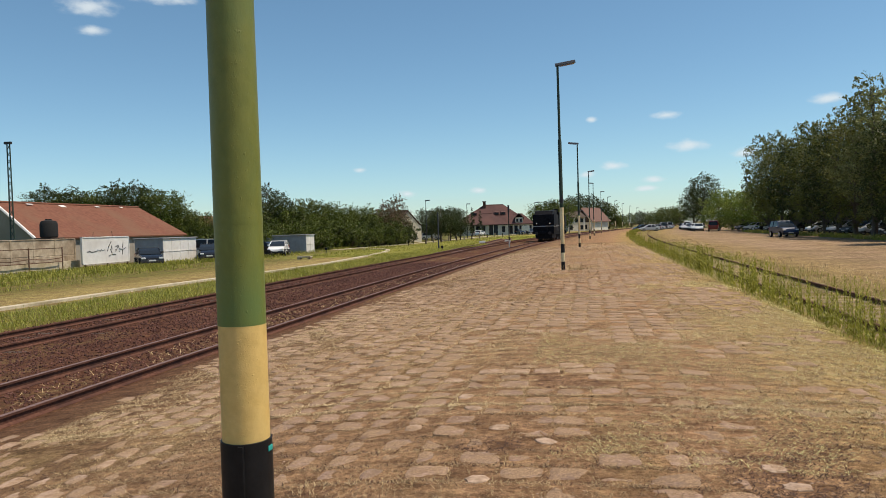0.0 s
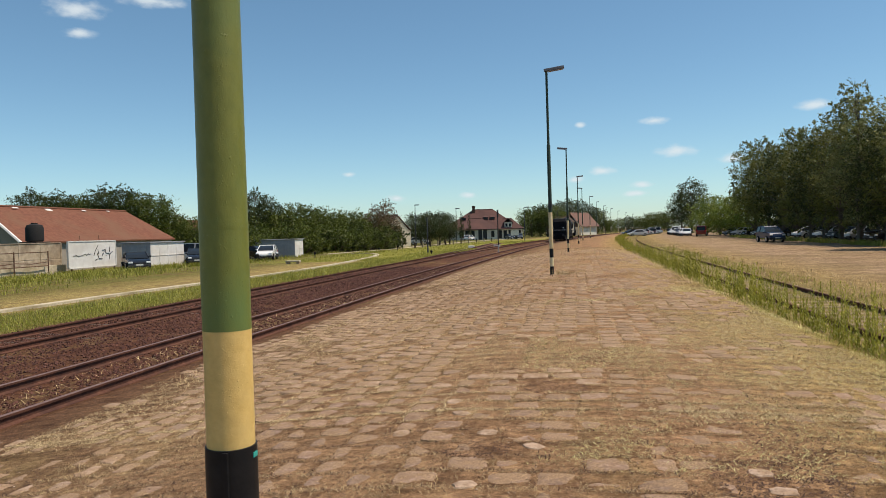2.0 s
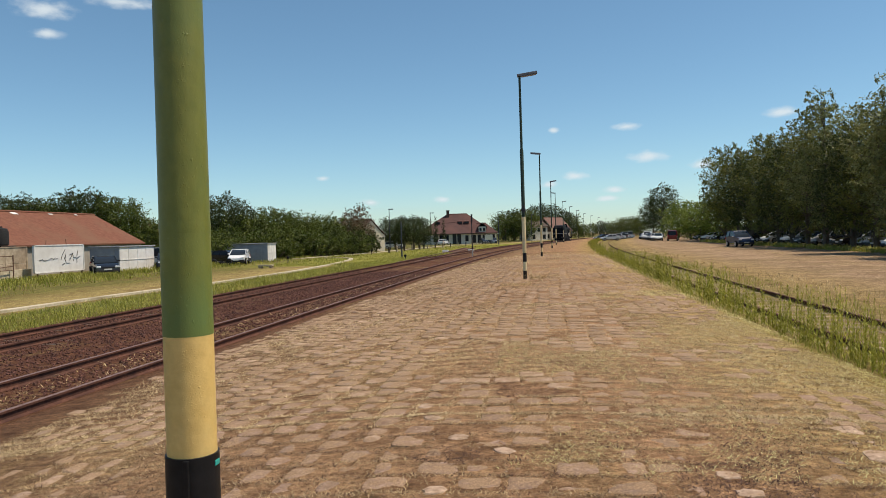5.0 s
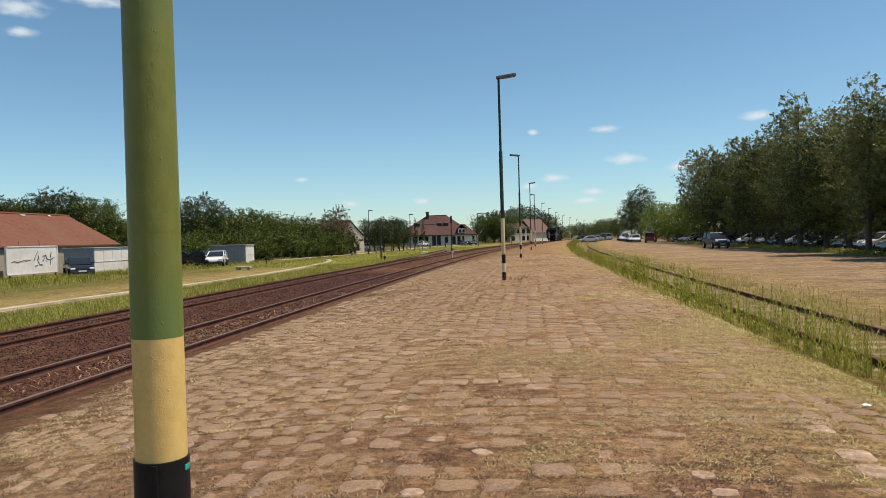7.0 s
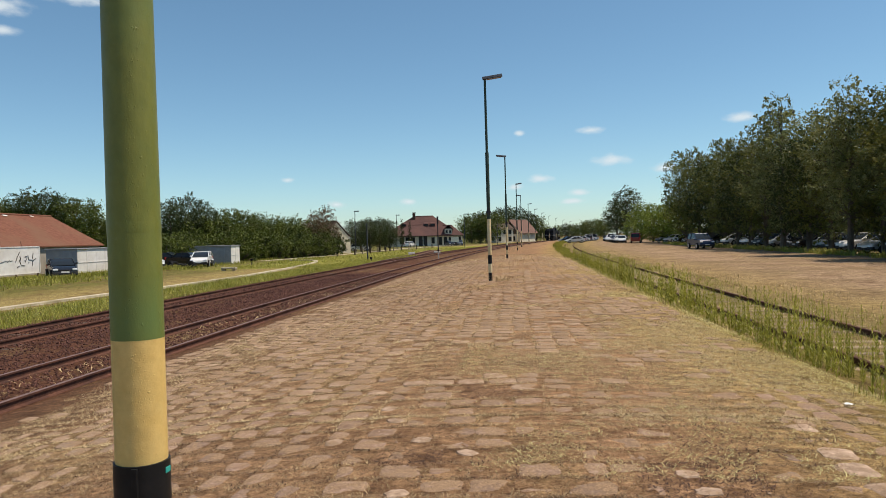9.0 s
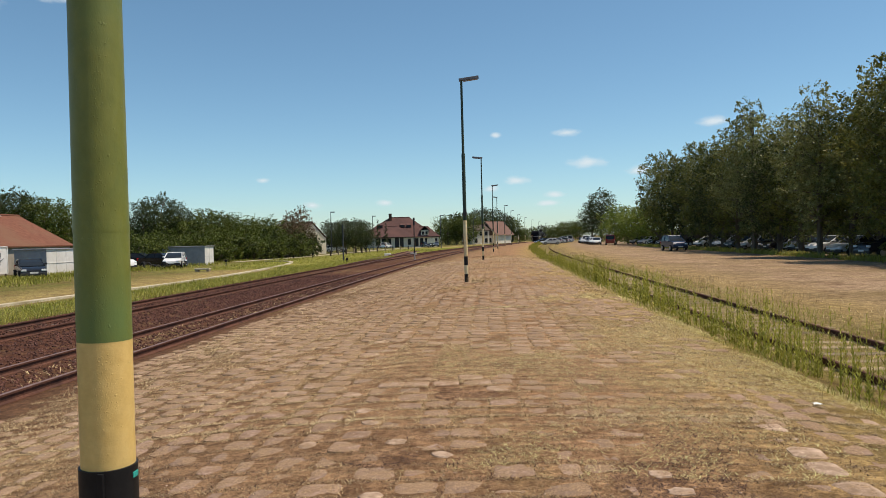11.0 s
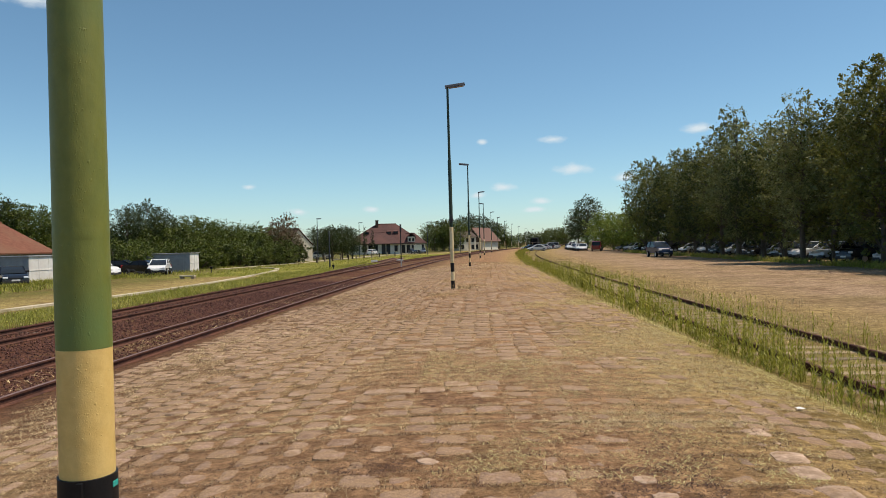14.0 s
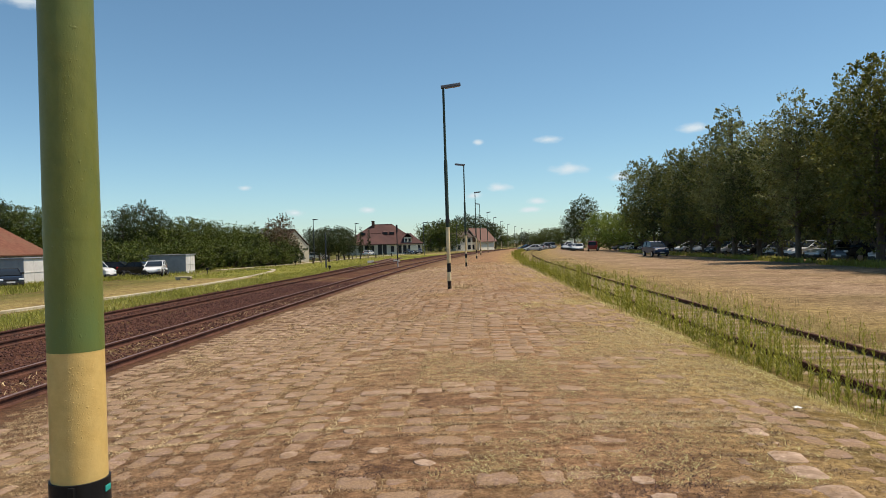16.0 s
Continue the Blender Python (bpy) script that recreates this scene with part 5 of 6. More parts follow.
for i, (shape, paint) in enumerate([("hatch", "white"), ("saloon", "white"), ("hatch", "silver"), ("saloon", "white"), ("hatch", "grey"), ("hatch", "white"), ("van", "white"), ("saloon", "silver")]):
    park(shape, paint, 15.6 + i * 1.2, 176 + i * 5, 255 + (i * 11) % 20)
# the row in the shade of the trees: bearing, distance
ROWCARS = [(12.2, 128, "hatch", "grey"), (12.9, 124, "saloon", "silver"), (13.6, 119, "hatch", "black"), (14.4, 114, "saloon", "grey"), (15.2, 109, "hatch", "black"), (16.2, 103, "hatch", "black"), (17.2, 92, "hatch", "white"), (18.6, 87, "hatch", "white"),
           (19.6, 82, "saloon", "teal"), (20.7, 77, "saloon", "silver"), (21.6, 73, "hatch", "black"), (22.5, 69.5, "saloon", "black"), (23.5, 66, "hatch", "silver"), (24.6, 63, "saloon", "grey"), (25.4, 60.5, "hatch", "white"), (26.9, 55.5, "hatch", "silver"),
           (28.9, 52, "suv", "black"), (31.0, 49, "saloon", "silver"), (33.4, 46, "hatch", "white"), (36, 43.5, "saloon", "grey")]
for i, (b, d, shape, paint) in enumerate(ROWCARS):
    park(shape, paint, *polar(b, d * 1.08), 246 + (i * 37) % 17)
for i, (b, d, shape, paint) in enumerate([(18.0, 99, "saloon", "grey"), (19.9, 92, "hatch", "white"), (22.2, 83, "van", "black"), (24.2, 76, "hatch", "teal"), (26.2, 71, "saloon", "black"), (28.2, 66, "hatch", "grey"), (30.2, 62, "hatch", "silver")]):
    park(shape, paint, *polar(b, d * 1.2), 70 + (i * 41) % 15)
# cars in the yard and by the station
park("saloon", "black", *polar(-33.6, 59.5), 140)
park("hatch", "black", *polar(-29.3, 66), 150)
park("van", "white", *polar(-28.6, 70), 95)
park("hatch", "white", *polar(-24.1, 73.3), 165)
park("saloon", "black", *polar(-25.0, 74.5), 100)
park("hatch", "black", *polar(-26.4, 76), 80)
park("hatch", "white", *polar(-11.95, 140), 95)
park("hatch", "white", *polar(-8.0, 186), 15)
park("saloon", "black", *polar(-4.75, 190), 160)
park("hatch", "grey", *polar(-4.0, 190), 170)


def tyre_heap():
    """Old tyres thrown on a heap before the container."""
    ring = [(0.33, -0.09), (0.36, 0.0), (0.33, 0.09), (0.22, 0.1), (0.2, 0.0), (0.22, -0.1)]
    for i, (dx, dy, z, rx, rz) in enumerate(((0, 0, 0.1, 4, 0), (0.5, 0.3, 0.12, 8, 40), (0.2, 0.1, 0.31, 12, 70), (-0.6, 0.1, 0.34, 76, 25), (-1.2, 0.3, 0.1, 5, 10), (-1.0, -0.1, 0.36, 72, -30), (0.9, 0.2, 0.34, 80, -10))):
        x, y = polar(-25.6, 71.0)
        t = thing("tyre", "old black tyre on a heap in the weeds", "tyre", (x + dx, y + dy, -0.7 + z), 0, "discarded tyres")
        t.matrix_basis = pose(x + dx, y + dy, -0.7 + z, rx, 0, rz)
        bm = bmesh.new()
        loops = [[bm.verts.new((r * math.cos(k * 0.3927), r * math.sin(k * 0.3927), h)) for r, h in ring] for k in range(16)]
        for k in range(16):
            a, b = loops[k], loops[(k + 1) % 16]
            for q in range(6):
                bm.faces.new((a[q], b[q], b[(q + 1) % 6], a[(q + 1) % 6]))
        bmesh.ops.recalc_face_normals(bm, faces=bm.faces[:])
        part("tread", bm, M_TYRE, t, smooth=True)


tyre_heap()


# ---- clouds, far off ----
def cloud_material():
    m = bpy.data.materials.new("cloud")
    m.use_nodes = True
    n, l = m.node_tree.nodes, m.node_tree.links
    co = n.new("ShaderNodeTexCoord").outputs["Generated"]
    no = n.new("ShaderNodeTexNoise")
    no.inputs["Scale"].default_value, no.inputs["Detail"].default_value = 3.0, 6
    add = n.new("ShaderNodeVectorMath")
    add.operation = "ADD"
    l.new(n.new("ShaderNodeNewGeometry").outputs["Position"], add.inputs[0])
    mp = n.new("ShaderNodeMapping")
    mp.inputs["Scale"].default_value = (0.006, 0.006, 0.012)
    l.new(add.outputs[0], mp.inputs[0])
    l.new(mp.outputs[0], no.inputs["Vector"])
    ds = n.new("ShaderNodeVectorMath")
    ds.operation = "DISTANCE"
    ds.inputs[1].default_value = (0.5, 0.5, 0.5)
    l.new(co, ds.inputs[0])
    ma = n.new("ShaderNodeMath")
    ma.operation = "MULTIPLY_ADD"
    l.new(no.outputs["Fac"], ma.inputs[0])
    ma.inputs[1].default_value = 0.55
    sub = n.new("ShaderNodeMath")
    sub.operation = "SUBTRACT"
    sub.inputs[0].default_value = 0.14
    l.new(ds.outputs["Value"], sub.inputs[1])
    l.new(sub.outputs[0], ma.inputs[2])
    mr = n.new("ShaderNodeMapRange")
    mr.interpolation_type = "SMOOTHSTEP"
    mr.inputs[1].default_value, mr.inputs[2].default_value, mr.inputs[4].default_value = 0.0, 0.42, 0.85
    l.new(ma.outputs[0], mr.inputs[0])
    em = n.new("ShaderNodeEmission")
    em.inputs[0].default_value, em.inputs[1].default_value = (0.88, 0.96, 1.0, 1), 0.85
    tr = n.new("ShaderNodeBsdfTransparent")
    mx = n.new("ShaderNodeMixShader")
    l.new(mr.outputs[0], mx.inputs[0])
    l.new(tr.outputs[0], mx.inputs[1])
    l.new(em.outputs[0], mx.inputs[2])
    l.new(mx.outputs[0], n["Material Output"].inputs[0])
    return m


M_CLOUD = cloud_material()
for b, s, w, h in ((-36.9, 0.292, 120, 50), (-36.8, 0.262, 70, 28), (-31.8, 0.312, 150, 36), (6.6, 0.1425, 72, 20), (8.2, 0.101, 105, 32), (12.2, 0.087, 70, 28), (2.7, 0.0785, 62, 22), (1.0, 0.143, 34, 16), (17.6, 0.146, 70, 24), (5.6, 0.058, 60, 18), (5.2, 0.046, 70, 16),
                   (-13.8, 0.05, 60, 20), (-8.0, 0.052, 45, 18), (0.6, 0.068, 45, 18), (-17.5, 0.085, 36, 14)):
    x, y = polar(b, 2400)
    bm = bmesh.new()
    bmesh.ops.create_grid(bm, x_segments=2, y_segments=2, size=0.5, matrix=Matrix.Diagonal((w * 1.9, h * 1.9, 1, 1)))
    c = new("cloud", finish("cloud", bm, M_CLOUD))
    c.matrix_basis = Matrix.Translation((x, y, 1.55 + s * 2400)) @ pose(0, 0, 0, 90, 0, -b)
    tagged(c, "small white fair-weather cloud in a blue sky", "cloud", "clouds", "structure")


# ---- setts, straw, weeds, ballast ----
PITCH_U, PITCH_Y, FIRST_U, FIRST_Y = 0.305, 0.32, -5.9, 2.5


def cover(u, y):
    """How deep earth and mown grass lie over the setts: below 0 the stones are bare."""
    c = 1.15 * noise.noise((u * 0.55, y * 0.42, 1.7)) + 0.6 * noise.noise((u * 1.7, y * 1.5, 5.0)) + 0.3 * noise.noise((u * 4.3, y * 4.3, 8.0))
    c += -0.22 if u < -1.4 else 0.06
    if 7.0 < y < 9.6 and u > -0.6:
        c += 0.75 * math.sin(math.pi * (y - 7.0) / 2.6) * min(1, (u + 0.6) / 0.8)
    if y < 6.8 and u > -1.2:
        c += 0.04
    if u < -3.6:
        c += 0.12 * min(1.5, -3.6 - u)
    if u > 2.6:
        c += 0.5 * (u - 2.6)
    if y > 15:
        c += 0.25 * min(1, (y - 15) / 8) * max(0.0, 1 - abs(u - 0.4) / 2.5)
    return c


def sett_mesh(seed, name="sett", dome=0.006, size=(0.15, 0.156), material=None, drop=0.03, corner=0.88):
    """A squarish sett, its edges worn round, its top uneven."""
    rng = random.Random(seed)
    bm = bmesh.new()
    k = corner
    outline = [(1, -0.55), (1.01, 0.05), (1, 0.58), (k, k), (0.45, 1.01), (-0.4, 1.0), (-k, k), (-1, 0.55), (-1.01, 0.0), (-1, -0.6), (-k, -k), (0.02, -1.01), (k, -k)]
    outline = [(x * (1 + rng.uniform(-0.08, 0.06)), y * (1 + rng.uniform(-0.09, 0.06))) for x, y in outline]
    n = len(outline)
    rings = []
    for f, z in ((1.0, -drop), (0.97, -0.004), (0.87, dome * 0.55), (0.5, dome)):
        rings.append([bm.verts.new((size[0] * x * f, size[1] * y * f, z + rng.uniform(-0.003, 0.003))) for x, y in outline])
    for a, b in zip(rings, rings[1:]):
        for i in range(n):
            bm.faces.new((a[i], a[(i + 1) % n], b[(i + 1) % n], b[i]))
    bm.faces.new(rings[-1])
    return finish(name, bm, material or M_SETT_NEAR, True)


SETTS = [sett_mesh(s) for s in range(12)]
COBBLES = [sett_mesh(40 + s, "cobble", 0.016, (0.085, 0.075), M_COBBLE, 0.05, 0.76) for s in range(3)]
EDGE_STONES = [sett_mesh(50 + s, "edge_stone", 0.022, (0.145, 0.16), M_COBBLE, 0.06, 0.8) for s in range(4)]


COBBLE_PLACES = ((-0.66, 5.46), (-1.08, 6.5), (-0.28, 5.12), (-0.67, 4.32), (1.15, 4.7), (1.2, 4.38), (-1.35, 5.5), (-0.95, 6.05))


def lay_setts():
    rng = random.Random(11)
    single, verts, faces = 0, [], []
    for j in range(-18, 155):
        for i in range(31):
            px, py = FIRST_U + i * PITCH_U + (rng.uniform(-0.012, 0.012) if j < 15 else rng.uniform(-0.05, 0.05)), FIRST_Y + j * PITCH_Y + rng.uniform(-0.015, 0.015)
            c = cover(px, py)
            if c > 0.34 + rng.uniform(-0.15, 0.2) or rng.random() < (0.05 if py < 8 else 0.14) or (bare(px, py) and rng.random() < 0.75) or (abs(px - 2.27) < 0.2 and py < 5.9) or any(math.hypot(px - a, py - b) < 0.2 for a, b in COBBLE_PLACES):
                continue
            x = px + swing(py)
            z = ground_z(x, py) - 0.001 - 0.014 * max(-0.1, c) - rng.uniform(0, 0.009)
            z += 0.008 if py > 7.5 else 0.0
            me = SETTS[rng.randrange(12)]
            s = rng.uniform(0.93, 1.03) if rng.random() < 0.88 else rng.uniform(0.7, 0.9)
            m = pose(x, py, z, rng.uniform(-2.8, 2.8), rng.uniform(-2.8, 2.8), rng.uniform(-4, 4)) @ Matrix.Diagonal((s, s * rng.uniform(0.88, 1.04) * (1.0 if py < 7.5 else 0.9), 1, 1))
            if 2.4 < py < 7.0 and -2.9 < px < 3.0 and single < 290:
                ob = new("sett", me)
                ob.parent = ground
                ob.matrix_basis = m
                single += 1
            else:
                k = len(verts)
                verts += [m @ v.co for v in me.vertices]
                faces += [tuple(k + q for q in p.vertices) for p in me.polygons]
    me = bpy.data.meshes.new("setts")
    me.from_pydata(verts, [], faces)
    me.materials.append(M_SETT)
    me.polygons.foreach_set("use_smooth", [True] * len(me.polygons))
    ob = new("setts", me)
    ob.parent = ground
    tagged(ob, "worn stone setts half sunk in earth and straw", kind="stuff")
    # pale round cobbles let into the paving, and the pale row along its border
    for i, (x, y) in enumerate(COBBLE_PLACES):
        ob = new("cobble", COBBLES[i % 3])
        ob.parent = ground
        ob.matrix_basis = pose(x, y, ground_z(x, y) - 0.004, 2, -2, i * 71 % 360)
    for i in range(14):
        x, y = 2.25 + rng.uniform(-0.04, 0.05), 3.1 + i * 0.345 + rng.uniform(-0.02, 0.02)
        ob = new("edge_stone", EDGE_STONES[i % 4])
        ob.parent = ground
        ob.matrix_basis = pose(x, y, ground_z(x, y) - 0.004 - rng.uniform(0, 0.012) - 0.03 * max(0, (y - 5.0) / 2.0), rng.uniform(-3, 3), rng.uniform(-3, 3), rng.uniform(-14, 14)) @ Matrix.Diagonal((rng.uniform(0.85, 1.1), rng.uniform(0.9, 1.02), 1, 1))


def blades(name, count, area, length, width, lie, material, label, seed, patch=None, bend=0.3, keep=None, base=swing, joints=False, over=None):
    """Loose blades of grass: a bent strip of two faces each. area: u0, u1, y0, y1; lie: least and most lean from upright in degrees."""
    u0, u1, y0, y1 = area
    verts, faces = [], []
    py_rng = random.Random(seed)
    done = 0
    # denser towards the near end
    while done < count:
        done += 1
        y = y0 + (y1 - y0) * py_rng.random() ** 1.6
        u = py_rng.uniform(u0, u1)
        if patch is not None and noise.noise((u * patch, y * patch, seed)) + py_rng.uniform(-0.35, 0.35) < -0.1:
            continue
        if joints and py_rng.random() < 0.45:
            if py_rng.random() < 0.75:
                y = FIRST_Y + PITCH_Y * (round((y - FIRST_Y) / PITCH_Y - 0.5) + 0.5) + py_rng.gauss(0, 0.02)
            else:
                u = FIRST_U + PITCH_U * (round((u - FIRST_U) / PITCH_U - 0.5) + 0.5) + py_rng.gauss(0, 0.02)
        elif over is not None and cover(u, y) < over + py_rng.uniform(-0.3, 0.3):
            continue
        x = u + base(y)
        if keep is not None and not keep(x, y):
            continue
        z = ground_z(x, y) - 0.004
        a = py_rng.uniform(0, 6.283)
        lean = radians(py_rng.uniform(*lie))
        far = 1 + max(0.0, (y - 8) / 22)
        L, W = length * py_rng.uniform(0.5, 1.4) * min(far, 1.6), width * far * py_rng.uniform(0.7, 1.3)
        d = Vector((math.cos(a) * math.sin(lean), math.sin(a) * math.sin(lean), math.cos(lean)))
        s = Vector((-math.sin(a), math.cos(a), 0)) * W / 2
        p = Vector((x, y, z))
        q = p + d * L * 0.55
        tip = p + d * L + Vector((math.cos(a), math.sin(a), -0.5)) * L * bend * 0.4
        if tip.z < z + 0.006:
            tip.z = z + 0.006
        k = len(verts)
        verts += [p - s, p + s, q + s * 0.8, q - s * 0.8, tip]
        faces += [(k, k + 1, k + 2, k + 3), (k + 3, k + 2, k + 4)]
    me = bpy.data.meshes.new(name)
    me.from_pydata(verts, [], faces)
    me.materials.append(material)
    return tagged(new(name, me), label, "grass", kind="stuff")


def weeds(name, count, area, height, label, seed, material):
    """Upright weeds: a thin stalk with narrow leaves up its length."""
    rng = random.Random(seed)
    u0, u1, y0, y1 = area
    verts, faces = [], []
    for _ in range(count):
        y = y0 + (y1 - y0) * rng.random() ** 1.7
        u = u0 + (u1 - u0) * (rng.random() + rng.random()) / 2
        if noise.noise((u * 1.3, y * 0.8, seed)) + 0.5 * noise.noise((u * 4, y * 2.5, seed)) < rng.uniform(-0.25, 0.3):
            continue
        x = u + swing(y) - 0.004 * max(0, y - 40)
        z = ground_z(x, y) - 0.02
        H = height * rng.uniform(0.35, 1.0) * (0.85 + 0.5 * noise.noise((u, y * 0.7, 9)))
        far = 1 + max(0.0, (y - 9) / 16)
        a = rng.uniform(0, 6.283)
        w = 0.004 * far
        top = Vector((x + rng.uniform(-0.1, 0.1) * H, y + rng.uniform(-0.1, 0.1) * H, z + H))
        p = Vector((x, y, z))
        for ang in (a, a + 1.57):
            s = Vector((math.cos(ang), math.sin(ang), 0)) * w
            k = len(verts)
            verts += [p - s, p + s, top + s * 0.4, top - s * 0.4]
            faces.append((k, k + 1, k + 2, k + 3))
        n = max(8, int(H * 46 / far ** 0.5))
        for i in range(n):
            f = (i + 0.5) / n
            c = p.lerp(top, f)
            b = a + i * 2.4
            L = (0.085 - 0.04 * f) * rng.uniform(0.6, 1.3) * min(far, 1.8)
            d = Vector((math.cos(b), math.sin(b), rng.uniform(0.7, 2.0))).normalized()
            s = Vector((-math.sin(b), math.cos(b), 0)) * L * 0.085 * (1 + 0.3 * far)
            k = len(verts)
            verts += [c, c + d * L * 0.45 + s, c + d * L, c + d * L * 0.45 - s]
            faces.append((k, k + 1, k + 2, k + 3))
    me = bpy.data.meshes.new(name)
    me.from_pydata(verts, [], faces)
    me.materials.append(material)
    return tagged(new(name, me), label, "weeds", kind="stuff")


def ballast_stones():
    rng = random.Random(21)
    verts, faces = [], []
    octa = ((0, 2, 4), (2, 1, 4), (1, 3, 4), (3, 0, 4), (2, 0, 5), (1, 2, 5), (3, 1, 5), (0, 3, 5))
    for i in range(26000):
        y = 3 + 42 * rng.random() ** 1.5
        u = rng.uniform(-14.0, -6.75)
        r = rng.uniform(0.018, 0.036) * (1 + max(0, y - 10) / 30)
        if abs(abs(u + 12.25) - 0.753) < 0.11 or abs(abs(u + 7.6) - 0.753) < 0.11:
            continue
        c = Vector((u + swing(y), y, ground_z(u + swing(y), y) + r * 0.25))
        q = Euler((rng.uniform(0, 3), rng.uniform(0, 3), rng.uniform(0, 3))).to_matrix()
        k = len(verts)
        for d in ((1, 0, 0), (-0.9, 0.1, 0), (0, 1.1, 0), (0.1, -0.9, 0), (0, 0, 0.7), (0, 0.1, -0.7)):
            verts.append(c + q @ Vector(d) * r)
        faces += [tuple(k + j for j in f) for f in octa]
    me = bpy.data.meshes.new("ballast")
    me.from_pydata(verts, [], faces)
    me.materials.append(M_BALLAST)
    tagged(new("ballast", me), "loose reddish brown ballast stones", "gravel", kind="stuff")


def bare(x, y):
    """Trodden places with no straw on them."""
    return min(((x + 0.2) / 0.3) ** 2 + ((y - 7.1) / 0.5) ** 2, ((x - 1.5) / 0.24) ** 2 + ((y - 5.2) / 0.8) ** 2, ((x - 1.1) / 0.3) ** 2 + ((y - 4.5) / 0.4) ** 2,
               ((x + 0.68) / 0.2) ** 2 + ((y - 5.0) / 0.2) ** 2) < 1 + 1.4 * noise.noise((x * 4, y * 3, 0.5))


def chips():
    """Small pale chips of stone and shell strewn on the paving."""
    rng = random.Random(77)
    verts, faces = [], []
    for i in range(2600):
        y = 2.5 + 22 * rng.random() ** 1.5
        u = rng.uniform(-5.6, 3.2)
        r = rng.uniform(0.004, 0.011) * (1 + max(0, y - 6) / 12)
        c = Vector((u + swing(y), y, ground_z(u + swing(y), y) + 0.008))
        k, a = len(verts), rng.uniform(0, 3)
        for q in range(4):
            verts.append(c + Vector((math.cos(a + q * 1.57), math.sin(a + q * 1.57), 0)) * r * rng.uniform(0.6, 1.2))
        verts.append(c + Vector((0, 0, r * 0.7)))
        faces += [(k, k + 1, k + 4), (k + 1, k + 2, k + 4), (k + 2, k + 3, k + 4), (k + 3, k, k + 4)]
    me = bpy.data.meshes.new("stone_chips")
    me.from_pydata(verts, [], faces)
    me.materials.append(M_COBBLE)
    tagged(new("stone_chips", me), "small pale stone chips strewn on the paving", "gravel", kind="stuff")


M_SALLOW = surf("sallow_grass", (0.47, 0.44, 0.17), (0.72, 0.66, 0.31), 0.9, 0.7, 0, island=0.4)
lay_setts()
ballast_stones()
chips()
blades("straw", 190000, (-5.6, 3.4, 6, 16), 0.045, 0.0034, (45, 88), M_STRAW, "mown dry straw strewn over the setts", 31, joints=True, over=0.22, keep=lambda x, y: not bare(x, y))
blades("straw_near", 150000, (-4.2, 3.4, 2.4, 7.4), 0.036, 0.0029, (45, 88), M_MAT, "matted dry straw and mown stalks", 51, joints=True, over=0.1, keep=lambda x, y: not bare(x, y))
blades("straw_far", 90000, (-6.0, 3.6, 9, 60), 0.045, 0.004, (40, 84), M_STRAW, "dry straw along the platform", 32, joints=True, over=0.15)
blades("dry_grass", 120000, (-0.6, 3.9, 4.6, 20), 0.04, 0.0034, (55, 88), M_SALLOW, "yellowing mown grass", 33, over=0.35)
blades("bare_patch", 60000, (-1.0, 3.0, 3.9, 8.2), 0.03, 0.009, (60, 89), M_DEAD, "patch of dark trodden dead grass", 49, keep=bare)
blades("clods", 70000, (-3.4, 3.2, 2.4, 6.8), 0.03, 0.006, (45, 89), M_DEAD, "matted dark roots and clods in the joints", 50, 1.6, joints=True, over=0.3)
blades("dead_stalks", 90000, (-5.8, 3.4, 2.4, 26), 0.04, 0.0055, (55, 89), M_DEAD, "dark dead stalks and clods between the setts", 47, 0.8, joints=True, over=0.25)
blades("track_straw", 1800, (-8.2, -7.0, 4, 40), 0.14, 0.006, (60, 88), M_STRAW, "dead stalks along the near rail", 34)
blades("verge_grass", 26000, (-17.2, -13.7, 8, 90), 0.13, 0.009, (5, 55), M_GRASS, "green grass verge beside the track", 35)
blades("verge_grass_far", 15000, (-25, -14.2, 58, 150), 0.12, 0.008, (5, 50), M_GRASS, "bright green grass between the kerb and the track", 39, 0.2, keep=lambda x, y: abs(x - branch_x(y)) > 1.9 or y > 128)
blades("tall_grass", 14000, (-35.6, -25, 26, 90), 0.17, 0.014, (3, 35), M_GRASS, "tall green grass before the yard wall", 36, 0.12, keep=lambda x, y: abs(x - np.interp(y, (20, 38, 52, 68, 88, 106), (-27, -25.5, -24.4, -26.2, -28.0, -25.8))) > 1.2)
blades("tall_grass_wall", 13000, (-35.3, -31.0, 28, 66), 0.23, 0.014, (3, 40), M_GRASS, "tall green grass under the wall", 38, 0.35)
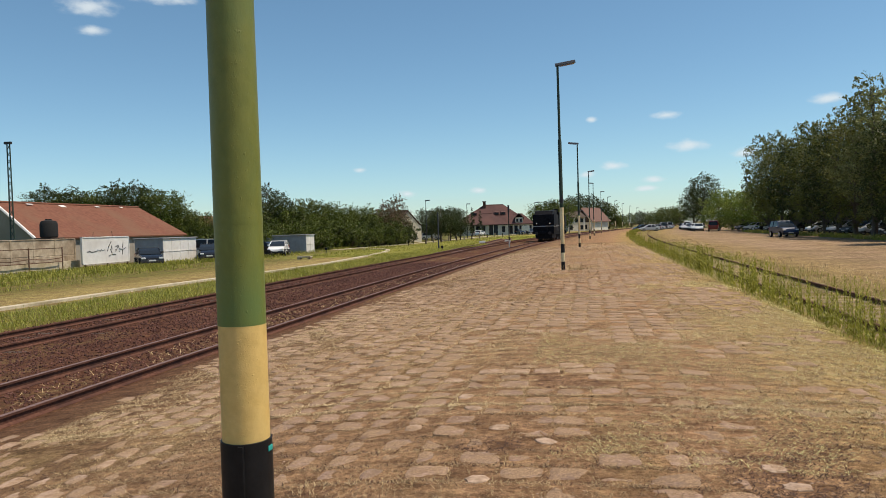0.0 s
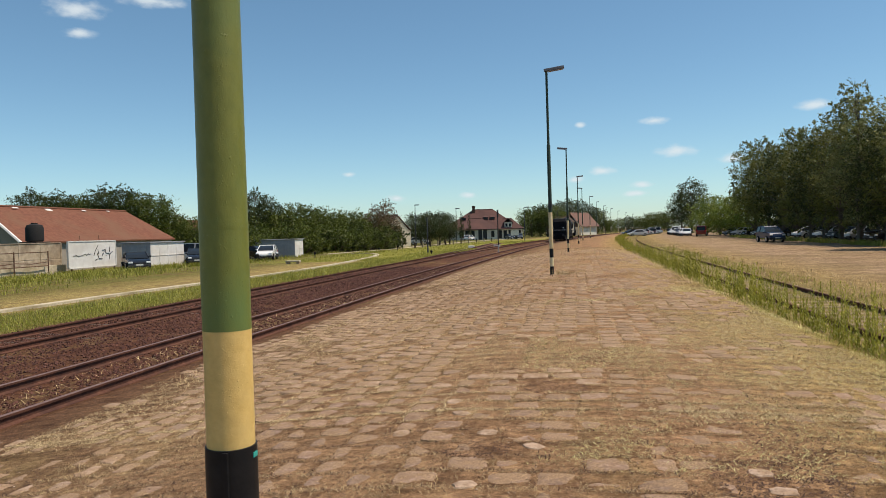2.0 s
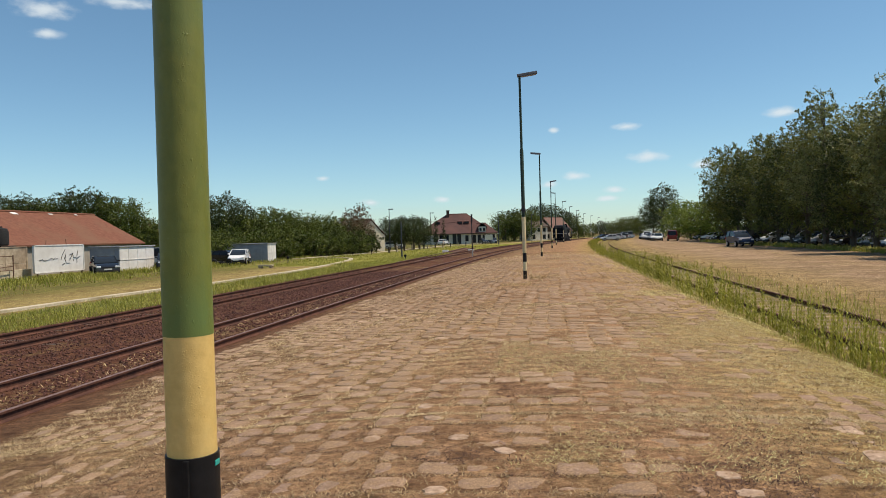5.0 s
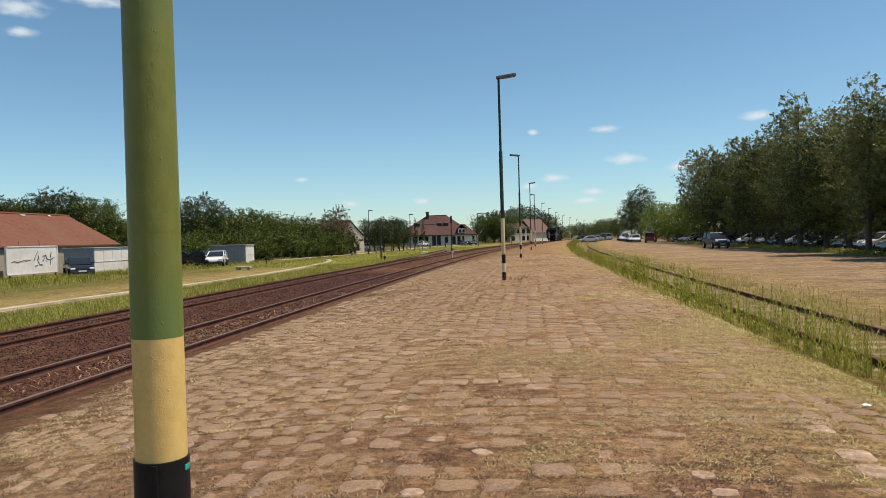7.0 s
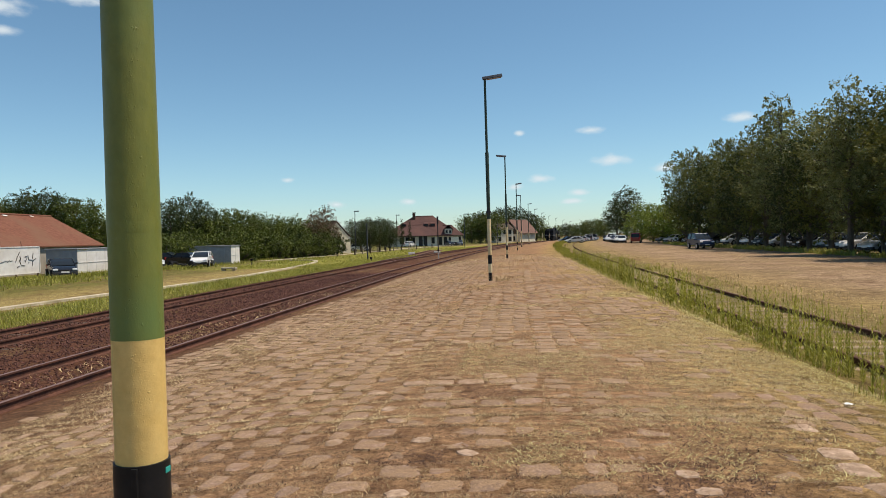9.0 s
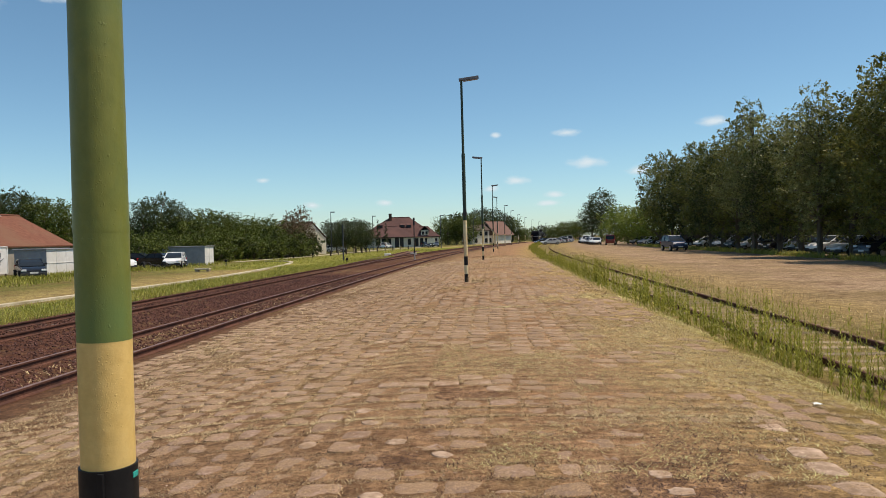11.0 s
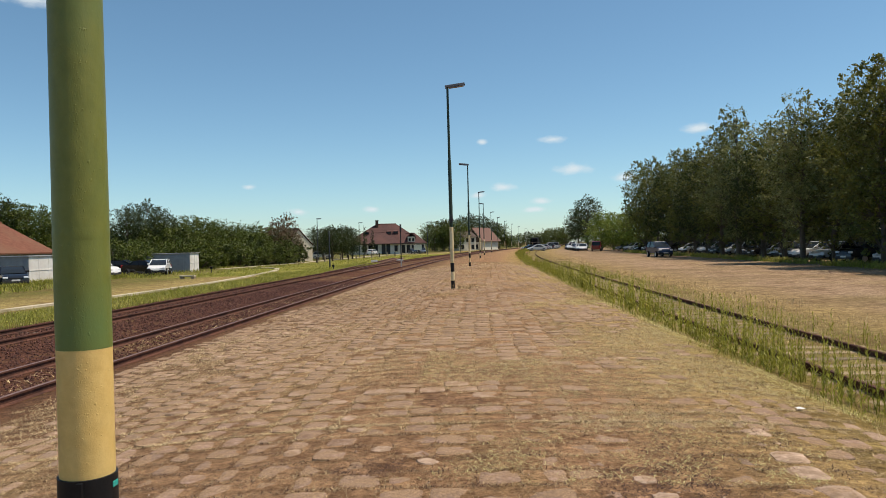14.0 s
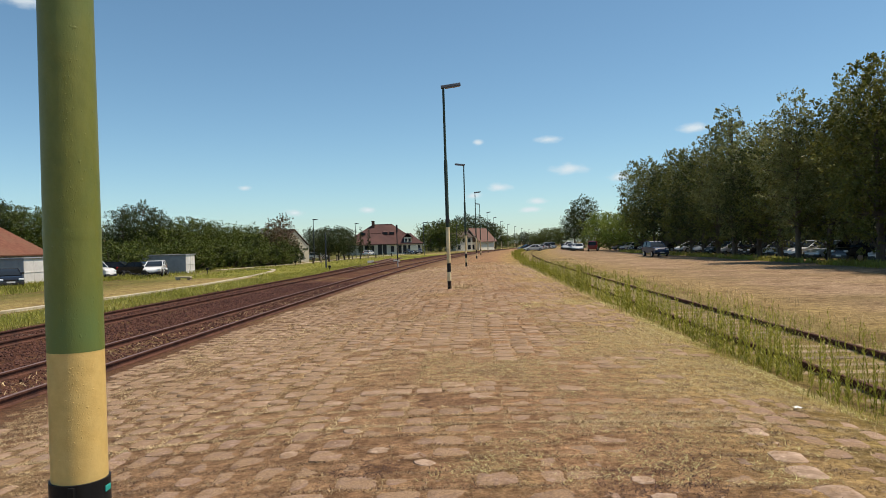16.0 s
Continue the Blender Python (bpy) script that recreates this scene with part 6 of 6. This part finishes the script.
blades("siding_grass", 30000, (3.5, 8.0, 5, 70), 0.085, 0.005, (5, 55), M_GRASS, "rough green grass over the siding", 37, 0.5)
blades("siding_straw", 16000, (3.3, 9.5, 5, 80), 0.11, 0.005, (15, 75), M_STRAW, "dry grass over the siding", 46, 0.4)
weeds("tall_weeds", 1400, (3.7, 4.7, 6.5, 70), 1.0, "tall green weeds along the siding", 41, M_WEED)
weeds("siding_weeds", 170, (4.9, 7.4, 7, 60), 0.5, "scattered weeds between the rails", 42, M_WEED)
weeds("far_weeds", 1500, (3.2, 4.8, 50, 190), 0.6, "dense weeds along the far siding", 43, M_WEED)
blades("post_grass", 2200, (-2.5, 2.5, 24.5, 25.6), 0.15, 0.006, (15, 70), M_MAT, "tuft of dry grass round a lamp post", 44, keep=lambda x, y: (x + 0.2) ** 2 + (y - 25.0) ** 2 < 0.3 * random.Random(int(x * 9000)).random() + 0.02)
blades("row_verge", 9000, (-0.8, 0.9, 36, 118), 0.26, 0.012, (5, 45), M_GRASS, "rough grass verge in front of the parked cars", 45, 0.3, base=lambda y: 23.0 + 0.03 * (y - 40))
litter = thing("scrap_paper", "crumpled scrap of white paper on the ground", "litter", (3.13, 6.88, ground_z(3.13, 6.88) + 0.012))
lb = bmesh.new()
bmesh.ops.create_grid(lb, x_segments=5, y_segments=4, size=0.036)
for v in lb.verts:
    v.co.z = 0.012 * noise.noise(v.co * 40) + 0.008
    v.co.x *= 1.2
part("sheet", lb, M_PAPER, litter)


def run(t):
    """How far the engine has gone: it slows down on its way."""
    return 18.6 * t - 0.31 * t * t


def motions():
    # rear of the tender along the near track
    rows = []
    for i in range(33):
        t = i * 0.5
        y = 95 + run(t)
        slope = (swing(y + 12) - swing(y)) / 12
        rows.append((t, pose(swing(y) - 7.6, y, -0.668 + 0.148, 0, 0, -math.degrees(math.atan(slope)))))
    walk(engine, rows)
    for w, y, r in wheelsets:
        walk(w, [(k / 30, pose(0, y, r, -math.degrees(run(k / 30) / r), 0, 0)) for k in range(481)])


motions()
